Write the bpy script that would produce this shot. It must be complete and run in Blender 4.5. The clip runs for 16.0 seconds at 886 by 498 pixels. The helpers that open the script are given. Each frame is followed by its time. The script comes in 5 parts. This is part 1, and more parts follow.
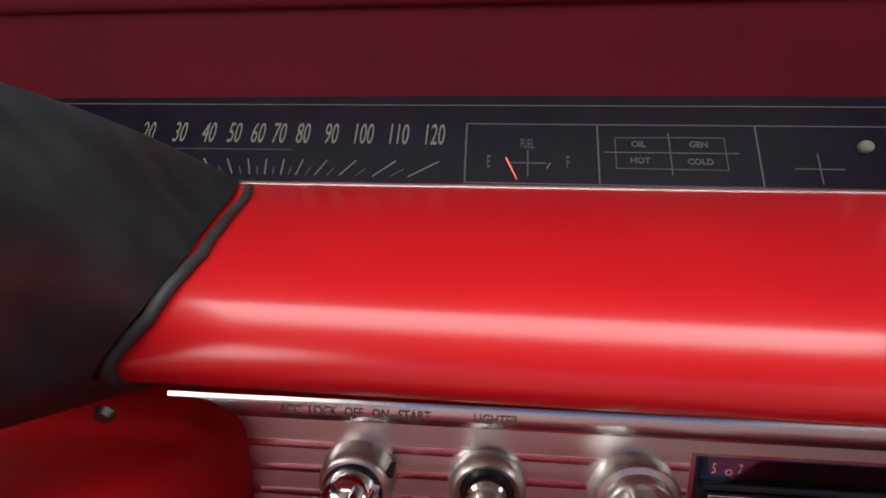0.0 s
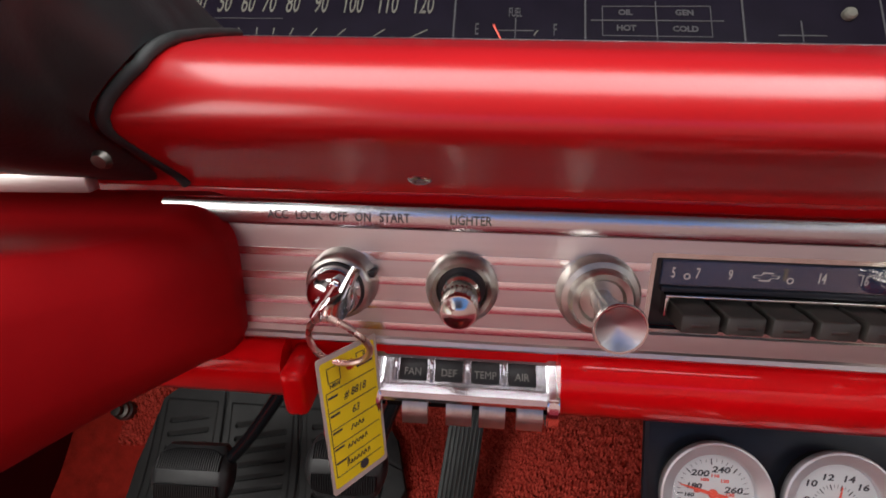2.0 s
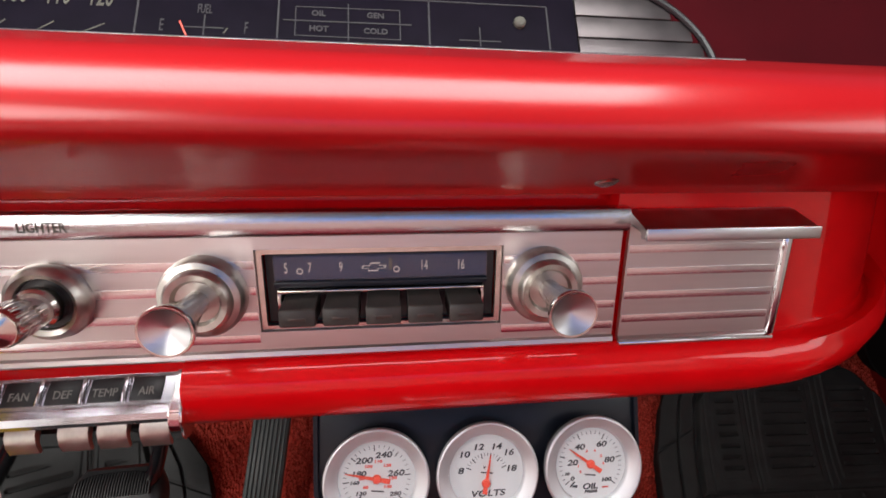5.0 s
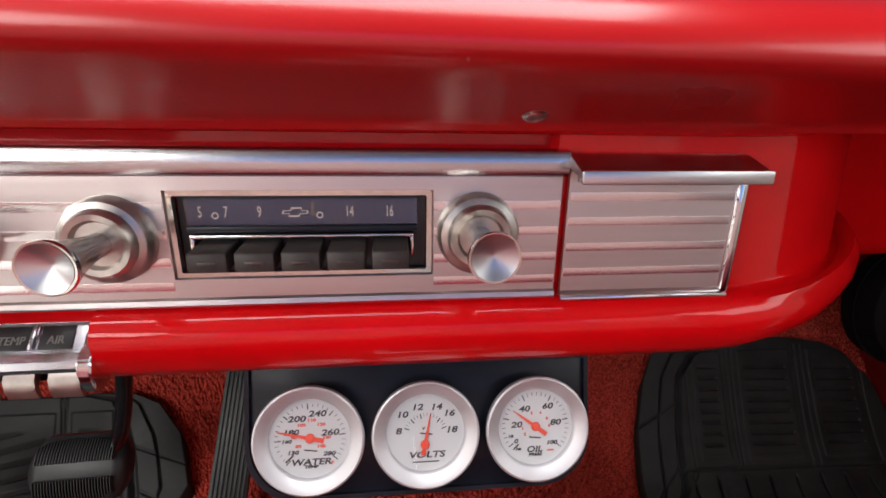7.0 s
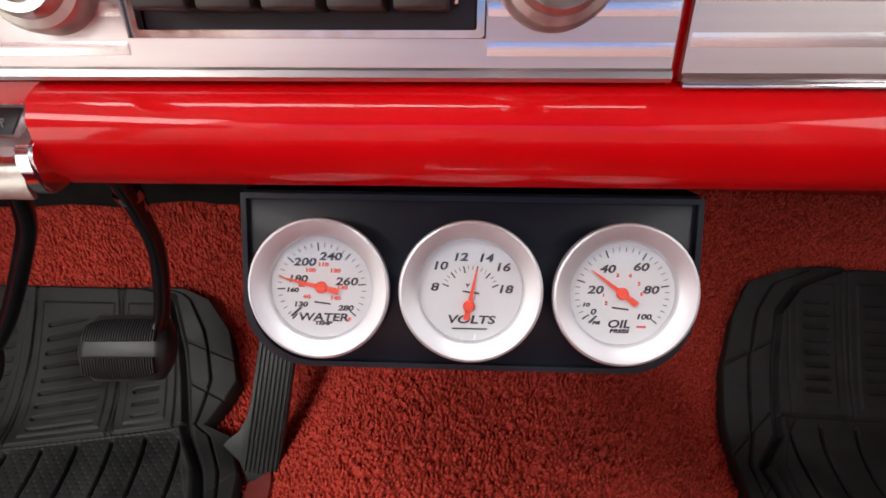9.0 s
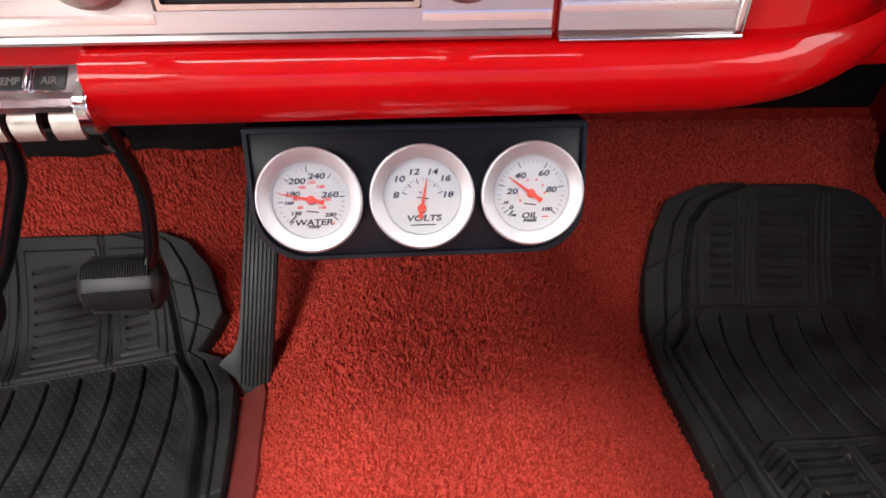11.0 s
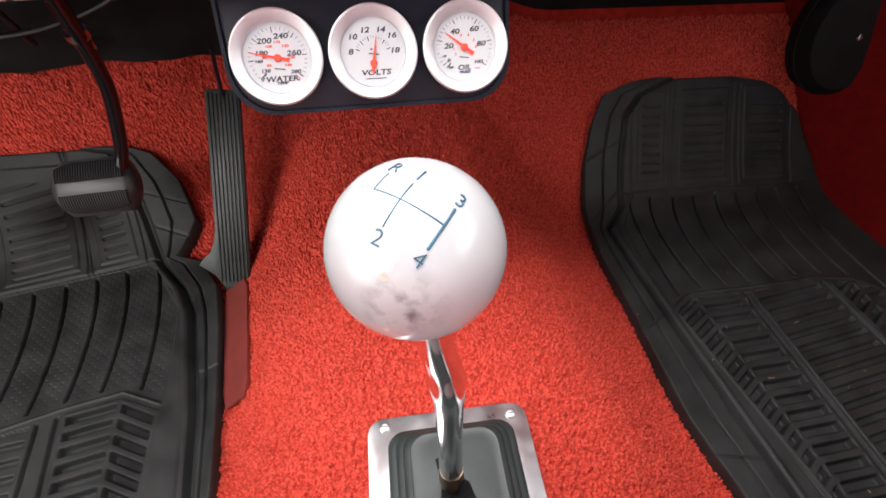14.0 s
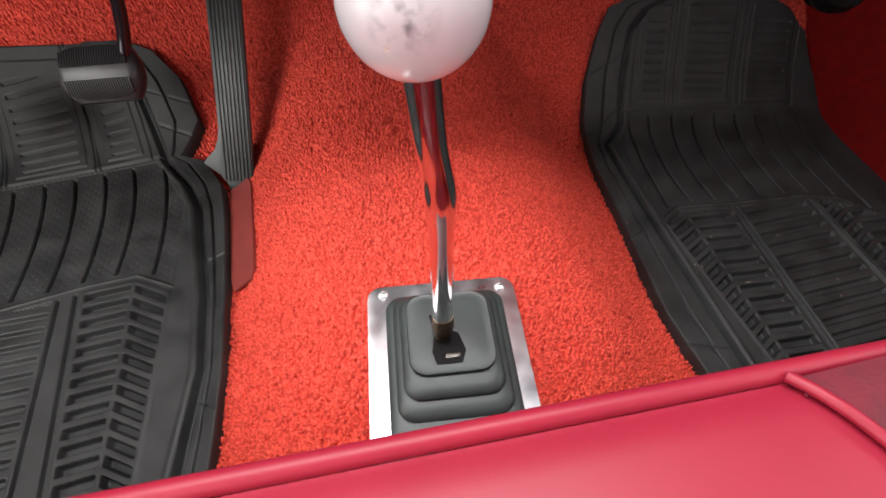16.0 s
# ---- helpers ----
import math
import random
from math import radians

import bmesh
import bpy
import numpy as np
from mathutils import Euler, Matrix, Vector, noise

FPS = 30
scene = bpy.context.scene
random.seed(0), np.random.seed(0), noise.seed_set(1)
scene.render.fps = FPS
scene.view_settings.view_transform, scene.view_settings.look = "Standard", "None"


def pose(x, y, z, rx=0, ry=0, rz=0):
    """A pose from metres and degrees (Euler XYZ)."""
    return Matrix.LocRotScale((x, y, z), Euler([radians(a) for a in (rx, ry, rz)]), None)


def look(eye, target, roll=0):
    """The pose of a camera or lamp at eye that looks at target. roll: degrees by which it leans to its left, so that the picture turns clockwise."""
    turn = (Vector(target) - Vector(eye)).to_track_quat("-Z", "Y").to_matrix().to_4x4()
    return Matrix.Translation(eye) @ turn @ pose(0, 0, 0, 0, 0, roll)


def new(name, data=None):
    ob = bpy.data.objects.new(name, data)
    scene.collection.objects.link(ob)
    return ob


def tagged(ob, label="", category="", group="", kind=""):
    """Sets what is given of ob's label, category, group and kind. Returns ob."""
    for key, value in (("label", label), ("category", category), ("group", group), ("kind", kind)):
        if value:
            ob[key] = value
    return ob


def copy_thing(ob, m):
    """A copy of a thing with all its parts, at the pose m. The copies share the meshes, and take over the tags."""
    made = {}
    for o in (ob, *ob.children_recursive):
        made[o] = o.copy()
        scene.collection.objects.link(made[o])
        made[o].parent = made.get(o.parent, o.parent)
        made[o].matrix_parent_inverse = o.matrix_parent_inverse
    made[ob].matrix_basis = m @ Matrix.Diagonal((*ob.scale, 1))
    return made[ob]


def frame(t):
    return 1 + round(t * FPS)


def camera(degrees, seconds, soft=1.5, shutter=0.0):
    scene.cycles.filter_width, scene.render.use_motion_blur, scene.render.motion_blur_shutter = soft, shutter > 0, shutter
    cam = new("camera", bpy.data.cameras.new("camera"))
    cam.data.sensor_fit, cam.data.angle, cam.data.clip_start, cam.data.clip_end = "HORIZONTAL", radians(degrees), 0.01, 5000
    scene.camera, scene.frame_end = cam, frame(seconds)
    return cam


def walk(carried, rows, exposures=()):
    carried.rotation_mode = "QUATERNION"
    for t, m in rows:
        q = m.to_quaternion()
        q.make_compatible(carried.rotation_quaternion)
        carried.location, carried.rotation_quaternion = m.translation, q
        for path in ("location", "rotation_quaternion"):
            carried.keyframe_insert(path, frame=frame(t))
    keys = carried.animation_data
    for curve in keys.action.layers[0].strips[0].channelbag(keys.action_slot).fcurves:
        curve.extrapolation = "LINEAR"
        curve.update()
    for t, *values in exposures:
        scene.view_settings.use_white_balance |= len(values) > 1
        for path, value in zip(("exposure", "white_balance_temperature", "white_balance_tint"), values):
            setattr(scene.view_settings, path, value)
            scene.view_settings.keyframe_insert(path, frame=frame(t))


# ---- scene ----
K = 0.85  # metres per drawing unit


def at(x, y, z, rx=0, ry=0, rz=0):
    """A pose whose place is given in drawing units."""
    return pose(K * x, K * y, K * z, rx, ry, rz)


cam = camera(88.3, 16.0, soft=1.7)
PATH = [
    (0, (-0.0065, 0.0337, 0.7462), (-0.1538, 1.8791, -0.0106), -1.85),
    (0.5, (-0.0154, 0.0186, 0.7225), (-0.1942, 1.8415, -0.0806), -1.55),
    (1, (-0.0147, 0.0066, 0.7080), (-0.2243, 1.8207, -0.1075), -1.84),
    (1.5, (-0.0090, -0.0049, 0.6906), (-0.2009, 1.7984, -0.1527), -1.73),
    (2, (0.0060, -0.0118, 0.6741), (-0.1385, 1.7762, -0.2102), -1.07),
    (2.5, (0.0203, -0.0132, 0.6705), (-0.0906, 1.7841, -0.2000), -1.72),
    (3, (0.0444, -0.0144, 0.6677), (-0.0130, 1.7828, -0.2078), -1.81),
    (3.5, (0.0694, -0.0129, 0.6671), (0.0747, 1.7867, -0.2055), -1.52),
    (4, (0.1064, -0.0123, 0.6701), (0.2024, 1.7883, -0.1953), -0.57),
    (4.5, (0.1422, -0.0131, 0.6715), (0.3290, 1.7804, -0.1937), 0.41),
    (5, (0.1700, -0.0161, 0.6704), (0.4215, 1.7667, -0.2003), 0.92),
    (5.2, (0.1786, -0.0181, 0.6705), (0.4547, 1.7595, -0.2035), 1.15),
    (7.3, (0.2173, -0.0156, 0.6307), (0.4263, 1.7236, -0.3345), 1.19),
    (7.5, (0.2201, -0.0132, 0.6142), (0.3872, 1.7119, -0.3840), 0.89),
    (8, (0.2174, 0.0075, 0.5799), (0.2687, 1.7058, -0.4752), -0.21),
    (8.5, (0.2225, 0.0110, 0.5567), (0.2065, 1.6791, -0.5465), -0.77),
    (9, (0.2224, 0.0161, 0.5444), (0.1802, 1.6718, -0.5768), -1.49),
    (9.2, (0.2232, 0.0174, 0.5408), (0.1763, 1.6557, -0.6054), -1.39),
    (11.3, (0.2256, -0.0816, 0.5831), (0.3770, 1.3815, -0.7719), -0.96),
    (11.5, (0.2276, -0.0937, 0.5859), (0.4020, 1.3430, -0.7945), -0.87),
    (12, (0.2291, -0.1155, 0.5868), (0.4414, 1.2732, -0.8367), -0.40),
    (12.5, (0.2260, -0.1293, 0.5802), (0.4530, 1.2162, -0.8820), 0.08),
    (13, (0.2251, -0.1401, 0.5773), (0.4623, 1.1840, -0.9027), 0.14),
    (13.5, (0.2217, -0.1504, 0.5756), (0.4649, 1.1640, -0.9121), -0.26),
    (14, (0.2193, -0.1676, 0.5710), (0.4606, 1.1277, -0.9336), -0.23),
    (14.5, (0.2136, -0.1857, 0.5664), (0.4232, 1.0735, -0.9732), 0.22),
    (15, (0.2125, -0.2122, 0.5602), (0.4154, 0.9855, -1.0286), 0.75),
    (15.5, (0.2087, -0.2305, 0.5510), (0.4095, 0.9158, -1.0756), 0.98),
    (16, (0.2094, -0.2417, 0.5459), (0.4233, 0.8792, -1.0967), 1.51),
]
walk(cam, [(t, look([K * v for v in eye], [K * v for v in target], roll)) for t, eye, target, roll in PATH],
     exposures=[(0.0, -2.0), (1.5, -1.95), (2.5, -1.75), (3.5, -1.6), (5.0, -1.5), (7.5, -1.52), (9.0, -1.3), (11.5, -1.0), (13.5, -0.75), (14.5, -0.75), (16.0, -0.5)])

# ---- light ----
world = bpy.data.worlds.new("sky")
scene.world = world
world.use_nodes = True
wn = world.node_tree.nodes
sky = wn.new("ShaderNodeTexSky")
sky.sky_type, sky.sun_disc = "NISHITA", False
sky.sun_elevation, sky.sun_rotation = radians(40), radians(200)
world.node_tree.links.new(sky.outputs[0], wn["Background"].inputs[0])
wn["Background"].inputs[1].default_value = 0.05


def window_light(x, y, z, tx, ty, tz, wide, high, watts, colour=(1, 1, 1)):
    d = bpy.data.lights.new("window_light", "AREA")
    d.shape, d.size, d.size_y, d.energy, d.color = "RECTANGLE", wide * K, high * K, watts, colour
    ob = new("window_light", d)
    ob.matrix_world = look((K * x, K * y, K * z), (K * tx, K * ty, K * tz))
    return ob


window_light(0.06, 0.11, 1.16, 0.06, -0.05, 0.3, 1.06, 0.33, 22.0)  # upper windscreen
window_light(-0.86, -0.42, 0.60, 0.2, 0.05, 0.16, 0.8, 0.85, 9.5, (1.0, 0.96, 0.91))  # open driver's door
window_light(-0.78, -0.50, 0.98, 0.18, 0.08, 0.15, 0.9, 0.40, 17.0, (1.0, 0.98, 0.95))  # driver's window
window_light(-0.62, -1.05, 0.98, 0.35, 0.30, 0.10, 0.45, 0.36, 1.2, (1.0, 0.98, 0.95))  # added fill before the closed rear quarter behind the driver
window_light(1.12, -1.05, 0.98, 0.20, 0.25, 0.30, 0.45, 0.36, 0.9, (1.0, 0.98, 0.95))  # added fill on the passenger's rear side, evening out the light from the left
window_light(0.26, -1.27, 0.93, 0.26, 0.2, 0.50, 1.5, 0.42, 3.5, (0.12, 0.38, 1.0))  # rear window, blue sky behind it
window_light(1.22, -0.35, 0.98, 0.2, -0.2, 0.3, 0.8, 0.34, 6.0)  # passenger's window

# ---- materials ----
def material(name, base, rough=0.5, metal=0.0, coat=0.0, vary=0.12, scale=40.0, bump=0.0, bump_scale=400.0, stretch=(1, 1, 1), spec=0.5, stain=0.0, coat_rough=0.06):
    """A surface with broad and fine variation of colour, roughness and relief."""
    m = bpy.data.materials.new(name)
    m.use_nodes = True
    n, l = m.node_tree.nodes, m.node_tree.links
    b = n["Principled BSDF"]
    b.inputs["Roughness"].default_value, b.inputs["Metallic"].default_value = rough, metal
    b.inputs["Coat Weight"].default_value, b.inputs["Coat Roughness"].default_value = coat, coat_rough
    b.inputs["Specular IOR Level"].default_value = spec
    tc, mp = n.new("ShaderNodeTexCoord"), n.new("ShaderNodeMapping")
    mp.inputs["Scale"].default_value = stretch
    l.new(tc.outputs["Object"], mp.inputs["Vector"])
    broad, fine = n.new("ShaderNodeTexNoise"), n.new("ShaderNodeTexNoise")
    broad.inputs["Scale"].default_value, broad.inputs["Detail"].default_value = scale, 4
    fine.inputs["Scale"].default_value, fine.inputs["Detail"].default_value = bump_scale, 3
    for t in (broad, fine):
        l.new(mp.outputs[0], t.inputs["Vector"])
    ramp = n.new("ShaderNodeMapRange")
    ramp.inputs["From Min"].default_value, ramp.inputs["From Max"].default_value = 0.3, 0.7
    ramp.inputs["To Min"].default_value, ramp.inputs["To Max"].default_value = 1 - vary, 1 + vary
    l.new(broad.outputs["Fac"], ramp.inputs["Value"])
    mul = n.new("ShaderNodeVectorMath")
    mul.operation = "SCALE"
    mul.inputs[0].default_value = base
    l.new(ramp.outputs[0], mul.inputs["Scale"])
    l.new(mul.outputs[0], b.inputs["Base Color"])
    rr = n.new("ShaderNodeMapRange")
    rr.inputs["To Min"].default_value, rr.inputs["To Max"].default_value = max(0.02, rough * (0.8 - stain)), min(1, rough * (1.2 + stain))
    l.new(broad.outputs["Fac"], rr.inputs["Value"])
    l.new(rr.outputs[0], b.inputs["Roughness"])
    if bump:
        bp = n.new("ShaderNodeBump")
        bp.inputs["Strength"].default_value, bp.inputs["Distance"].default_value = bump, 0.001
        l.new(fine.outputs["Fac"], bp.inputs["Height"])
        l.new(bp.outputs[0], b.inputs["Normal"])
    return m


RED_SATIN = material("red_satin_paint", (0.40, 0.006, 0.008), 0.33, coat=0.75, vary=0.06, scale=9, bump=0.05, bump_scale=900, spec=0.20, stain=0.15, coat_rough=0.20)
RED_GLOSS = material("red_gloss_paint", (0.72, 0.003, 0.006), 0.35, coat=0.75, vary=0.04, bump=0.02, bump_scale=40, spec=0.05)
# matt red, its base darkened to carry the shade on the dash top
RED_DARK = material("red_paint_with_shade", (0.056, 0.0034, 0.006), 0.7, vary=0.15, scale=12, bump=0.1, bump_scale=1200, spec=0.06)
KICK = material("dark_red_carpet", (0.14, 0.004, 0.004), 0.9, vary=0.2, scale=60, bump=0.5, bump_scale=350, spec=0.1)
RED_COLUMN = material("red_column_paint", (0.27, 0.004, 0.006), 0.5, vary=0.05, bump=0.08, bump_scale=800, spec=0.06)
ALU = material("brushed_aluminium", (0.66, 0.615, 0.60), 0.36, 1.0, vary=0.06, scale=25, bump=0.06, bump_scale=300, stretch=(0.15, 6, 6), stain=0.15)
POLISHED = material("polished_rib", (0.84, 0.80, 0.80), 0.20, 1.0, vary=0.04, scale=25, bump=0.03, bump_scale=300, stretch=(0.15, 6, 6), stain=0.15)
ALU_SATIN = material("satin_aluminium", (0.68, 0.68, 0.69), 0.32, 1.0, vary=0.04, bump=0.05, bump_scale=1500)
MATT_ALU = material("matt_silver_bezel", (0.80, 0.80, 0.82), 0.55, 1.0, vary=0.03, bump=0.03, bump_scale=1500)
DULL = material("dull_chrome", (0.56, 0.53, 0.49), 0.36, 1.0, vary=0.15, scale=150, stain=0.3, bump=0.05, bump_scale=600)
PLATE = material("worn_polished_steel", (0.74, 0.74, 0.76), 0.33, 1.0, vary=0.10, scale=70, bump=0.05, bump_scale=260, stain=0.25)
AGED = material("aged_chrome", (0.58, 0.57, 0.61), 0.20, 1.0, vary=0.12, scale=120, stain=0.3)
# chrome whose dark reflection is put into the base colour
LIP = material("dark_reflection_chrome", (0.36, 0.33, 0.32), 0.34, 1.0, vary=0.15, scale=80, stain=0.2)
CHROME = material("chrome", (0.80, 0.80, 0.81), 0.12, 1.0, vary=0.05, scale=120, stain=0.3)
NICKEL = material("worn_chrome", (0.62, 0.58, 0.54), 0.16, 1.0, vary=0.12, scale=150, stain=0.4)
NICKEL_DARK = material("dark_steel", (0.12, 0.11, 0.10), 0.4, 1.0, vary=0.2)
COPPERED = material("coppered_wire", (0.80, 0.56, 0.50), 0.28, 1.0, vary=0.1, scale=200)
ROD = material("polished_steel_rod", (0.84, 0.83, 0.83), 0.10, 1.0, vary=0.06, scale=80, stain=0.2)
SCREW = material("zinc_plated_screw", (0.78, 0.78, 0.76), 0.42, 1.0, vary=0.15, scale=200)
HEADER = material("polished_aluminium_header", (0.58, 0.57, 0.58), 0.22, 1.0, vary=0.06, scale=25, bump=0.05, bump_scale=300, stretch=(0.15, 6, 6))
BLACK = material("black_plastic", (0.012, 0.012, 0.014), 0.38, vary=0.15, bump=0.08, bump_scale=1500)
BLACK_PAINT = material("black_enamel", (0.009, 0.012, 0.020), 0.34, coat=0.05, vary=0.1, bump=0.03, bump_scale=100, spec=0.3)
BLACK_ARM = material("black_arm_enamel", (0.006, 0.006, 0.008), 0.25, coat=0.3, vary=0.2, bump=0.04, bump_scale=300, spec=0.4)
CRINKLE = material("black_crackle_housing", (0.011, 0.013, 0.014), 0.46, vary=0.3, scale=60, bump=0.15, bump_scale=500)
RUBBER = material("black_rubber", (0.025, 0.0258, 0.0258), 0.5, vary=0.35, scale=30, bump=0.12, bump_scale=900, stain=0.25, spec=0.25)
PEDAL = material("worn_pedal_rubber", (0.030, 0.030, 0.031), 0.36, vary=0.25, scale=60, bump=0.08, bump_scale=900, spec=0.3)
RUBBER_GREY = material("grey_black_rubber", (0.027, 0.034, 0.033), 0.45, vary=0.2, scale=50, bump=0.1, bump_scale=900)
DIAL_BLACK = material("dial_black", (0.007, 0.005, 0.010), 0.4, vary=0.2, scale=30, spec=0.04)
# aluminium with the end ribs' shade put in as a dark base colour
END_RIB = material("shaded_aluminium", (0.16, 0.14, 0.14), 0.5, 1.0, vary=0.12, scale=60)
# dark dial; the rear window's blue reflection is painted into the base
RADIO_DIAL = material("blue_reflection_dial", (0.005, 0.024, 0.072), 0.3, vary=0.2, scale=30)
BUTTON = material("worn_black_button", (0.050, 0.046, 0.042), 0.5, vary=0.25, scale=90, bump=0.06, bump_scale=1500)
DIAL_WHITE = material("dial_white", (0.66, 0.665, 0.675), 0.5, vary=0.02)
ENGRAVED = material("engraved_grey", (0.05, 0.045, 0.05), 0.5, vary=0.35, scale=400)
INK = material("black_ink", (0.035, 0.035, 0.045), 0.6, vary=0.1)
INK_RED = material("red_ink", (0.75, 0.12, 0.10), 0.6, vary=0.1)
NEEDLE = material("orange_needle", (0.85, 0.10, 0.06), 0.4, vary=0.05)
CREAM = material("cream_marking", (0.125, 0.12, 0.10), 0.6, vary=0.2, scale=200, spec=0.1)
PALE = material("pale_numeral", (0.62, 0.62, 0.58), 0.5, vary=0.1, scale=200)
GREY_PRINT = material("grey_print", (0.26, 0.26, 0.24), 0.6, vary=0.2, scale=200, spec=0.1)
CREAM_DIM = material("grey_marking", (0.062, 0.060, 0.063), 0.6, vary=0.2, scale=200, spec=0.1)
WHITE_BALL = material("white_ivory_plastic", (0.46, 0.46, 0.47), 0.22, coat=0.4, vary=0.10, scale=28)


def smudged(m, spot, reach, grey):
    """A dirty patch of broken smears round one spot."""
    n, l = m.node_tree.nodes, m.node_tree.links
    b = n["Principled BSDF"]
    old = b.inputs["Base Color"].links[0].from_socket
    tc, dist, smear = n.new("ShaderNodeTexCoord"), n.new("ShaderNodeVectorMath"), n.new("ShaderNodeTexNoise")
    dist.operation, dist.inputs[1].default_value = "DISTANCE", spot
    l.new(tc.outputs["Object"], dist.inputs[0])
    smear.inputs["Scale"].default_value, smear.inputs["Detail"].default_value = 170.0, 5
    l.new(tc.outputs["Object"], smear.inputs["Vector"])
    near, thick, both, mix = n.new("ShaderNodeMapRange"), n.new("ShaderNodeMapRange"), n.new("ShaderNodeMath"), n.new("ShaderNodeMix")
    near.inputs["From Min"].default_value, near.inputs["From Max"].default_value = reach, reach * 0.3
    thick.inputs["From Min"].default_value, thick.inputs["From Max"].default_value = 0.46, 0.72
    l.new(dist.outputs["Value"], near.inputs["Value"])
    l.new(smear.outputs["Fac"], thick.inputs["Value"])
    both.operation = "MULTIPLY"
    l.new(near.outputs[0], both.inputs[0])
    l.new(thick.outputs[0], both.inputs[1])
    mix.data_type = "RGBA"
    l.new(both.outputs[0], mix.inputs[0])
    l.new(old, mix.inputs[6])
    mix.inputs[7].default_value = (*grey, 1)
    l.new(mix.outputs[2], b.inputs["Base Color"])


smudged(WHITE_BALL, (-0.0062, -0.0222, 0.0062), 0.0125, (0.10, 0.10, 0.11))
YELLOW = material("yellow_card", (0.80, 0.58, 0.01), 0.5, vary=0.05, scale=60)
CLOUDY = material("cloudy_plastic", (0.45, 0.36, 0.33), 0.3, vary=0.1)
RED_FOB = material("red_plastic", (0.40, 0.01, 0.01), 0.35, vary=0.1)
VINYL = material("red_vinyl", (0.25, 0.010, 0.027), 0.46, vary=0.12, scale=9, bump=0.07, bump_scale=1600, spec=0.35)
RED_SEAT = material("red_reflection_wall", (0.55, 0.17, 0.16), 0.5, vary=0.08, scale=9, bump=0.07, bump_scale=1600)
BACKREST_REFLECTOR = material("pale_pink_reflector", (0.74, 0.50, 0.46), 0.5, vary=0.08, scale=9, bump=0.07, bump_scale=1600)
VINYL_DARK = material("maroon_cloth", (0.11, 0.003, 0.012), 0.8, vary=0.25, scale=60, bump=0.5, bump_scale=500)
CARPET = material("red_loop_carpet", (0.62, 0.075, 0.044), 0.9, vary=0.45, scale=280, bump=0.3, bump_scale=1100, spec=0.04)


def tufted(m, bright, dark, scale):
    """Looped yarn: bright tufts, the shade in the gaps between them painted as a darker red."""
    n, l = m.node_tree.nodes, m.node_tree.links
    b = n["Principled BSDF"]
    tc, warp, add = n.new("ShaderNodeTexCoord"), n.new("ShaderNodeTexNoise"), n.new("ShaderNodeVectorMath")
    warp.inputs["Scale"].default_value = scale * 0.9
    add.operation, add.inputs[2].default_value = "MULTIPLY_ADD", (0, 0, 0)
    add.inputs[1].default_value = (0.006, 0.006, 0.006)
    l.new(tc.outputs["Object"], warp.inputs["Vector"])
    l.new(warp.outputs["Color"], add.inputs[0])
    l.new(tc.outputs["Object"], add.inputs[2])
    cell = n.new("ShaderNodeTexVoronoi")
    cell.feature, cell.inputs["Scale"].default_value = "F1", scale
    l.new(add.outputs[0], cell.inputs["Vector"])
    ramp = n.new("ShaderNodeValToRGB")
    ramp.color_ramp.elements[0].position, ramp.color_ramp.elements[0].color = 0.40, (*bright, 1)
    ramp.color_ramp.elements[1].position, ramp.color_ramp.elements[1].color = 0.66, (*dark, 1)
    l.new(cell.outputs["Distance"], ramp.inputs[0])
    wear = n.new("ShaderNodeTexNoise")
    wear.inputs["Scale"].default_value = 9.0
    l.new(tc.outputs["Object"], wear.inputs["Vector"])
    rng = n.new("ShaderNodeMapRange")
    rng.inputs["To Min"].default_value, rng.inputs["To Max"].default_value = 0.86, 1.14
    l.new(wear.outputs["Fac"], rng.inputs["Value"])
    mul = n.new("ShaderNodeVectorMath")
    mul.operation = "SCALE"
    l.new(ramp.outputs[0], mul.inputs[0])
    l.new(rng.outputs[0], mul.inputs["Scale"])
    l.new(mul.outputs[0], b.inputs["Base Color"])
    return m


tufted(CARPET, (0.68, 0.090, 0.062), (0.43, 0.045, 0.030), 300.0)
CARPET_PLAIN = material("red_carpet_backing", (0.40, 0.024, 0.014), 0.9, vary=0.25, scale=60, bump=0.8, bump_scale=350, spec=0.15)
HEEL = material("red_vinyl_heel_pad", (0.22, 0.042, 0.036), 0.33, vary=0.15, scale=40)
DARK = material("dark_underdash_metal", (0.010, 0.009, 0.009), 0.7, vary=0.4, scale=25, bump=0.3, bump_scale=200, spec=0.12)
HEADLINER = material("grey_headliner", (0.35, 0.34, 0.33), 0.8, vary=0.08, bump=0.3, bump_scale=600)
PALE_REFLECTOR = material("pale_reflector_panel", (0.62, 0.55, 0.48), 0.6, vary=0.08, bump=0.1, bump_scale=600)
STRAW = material("pale_straw", (0.30, 0.22, 0.15), 0.8, vary=0.4, scale=60)
GREEN_DIAL = material("grey_green_dial", (0.030, 0.042, 0.040), 0.7, vary=0.25, scale=50, spec=0.12)


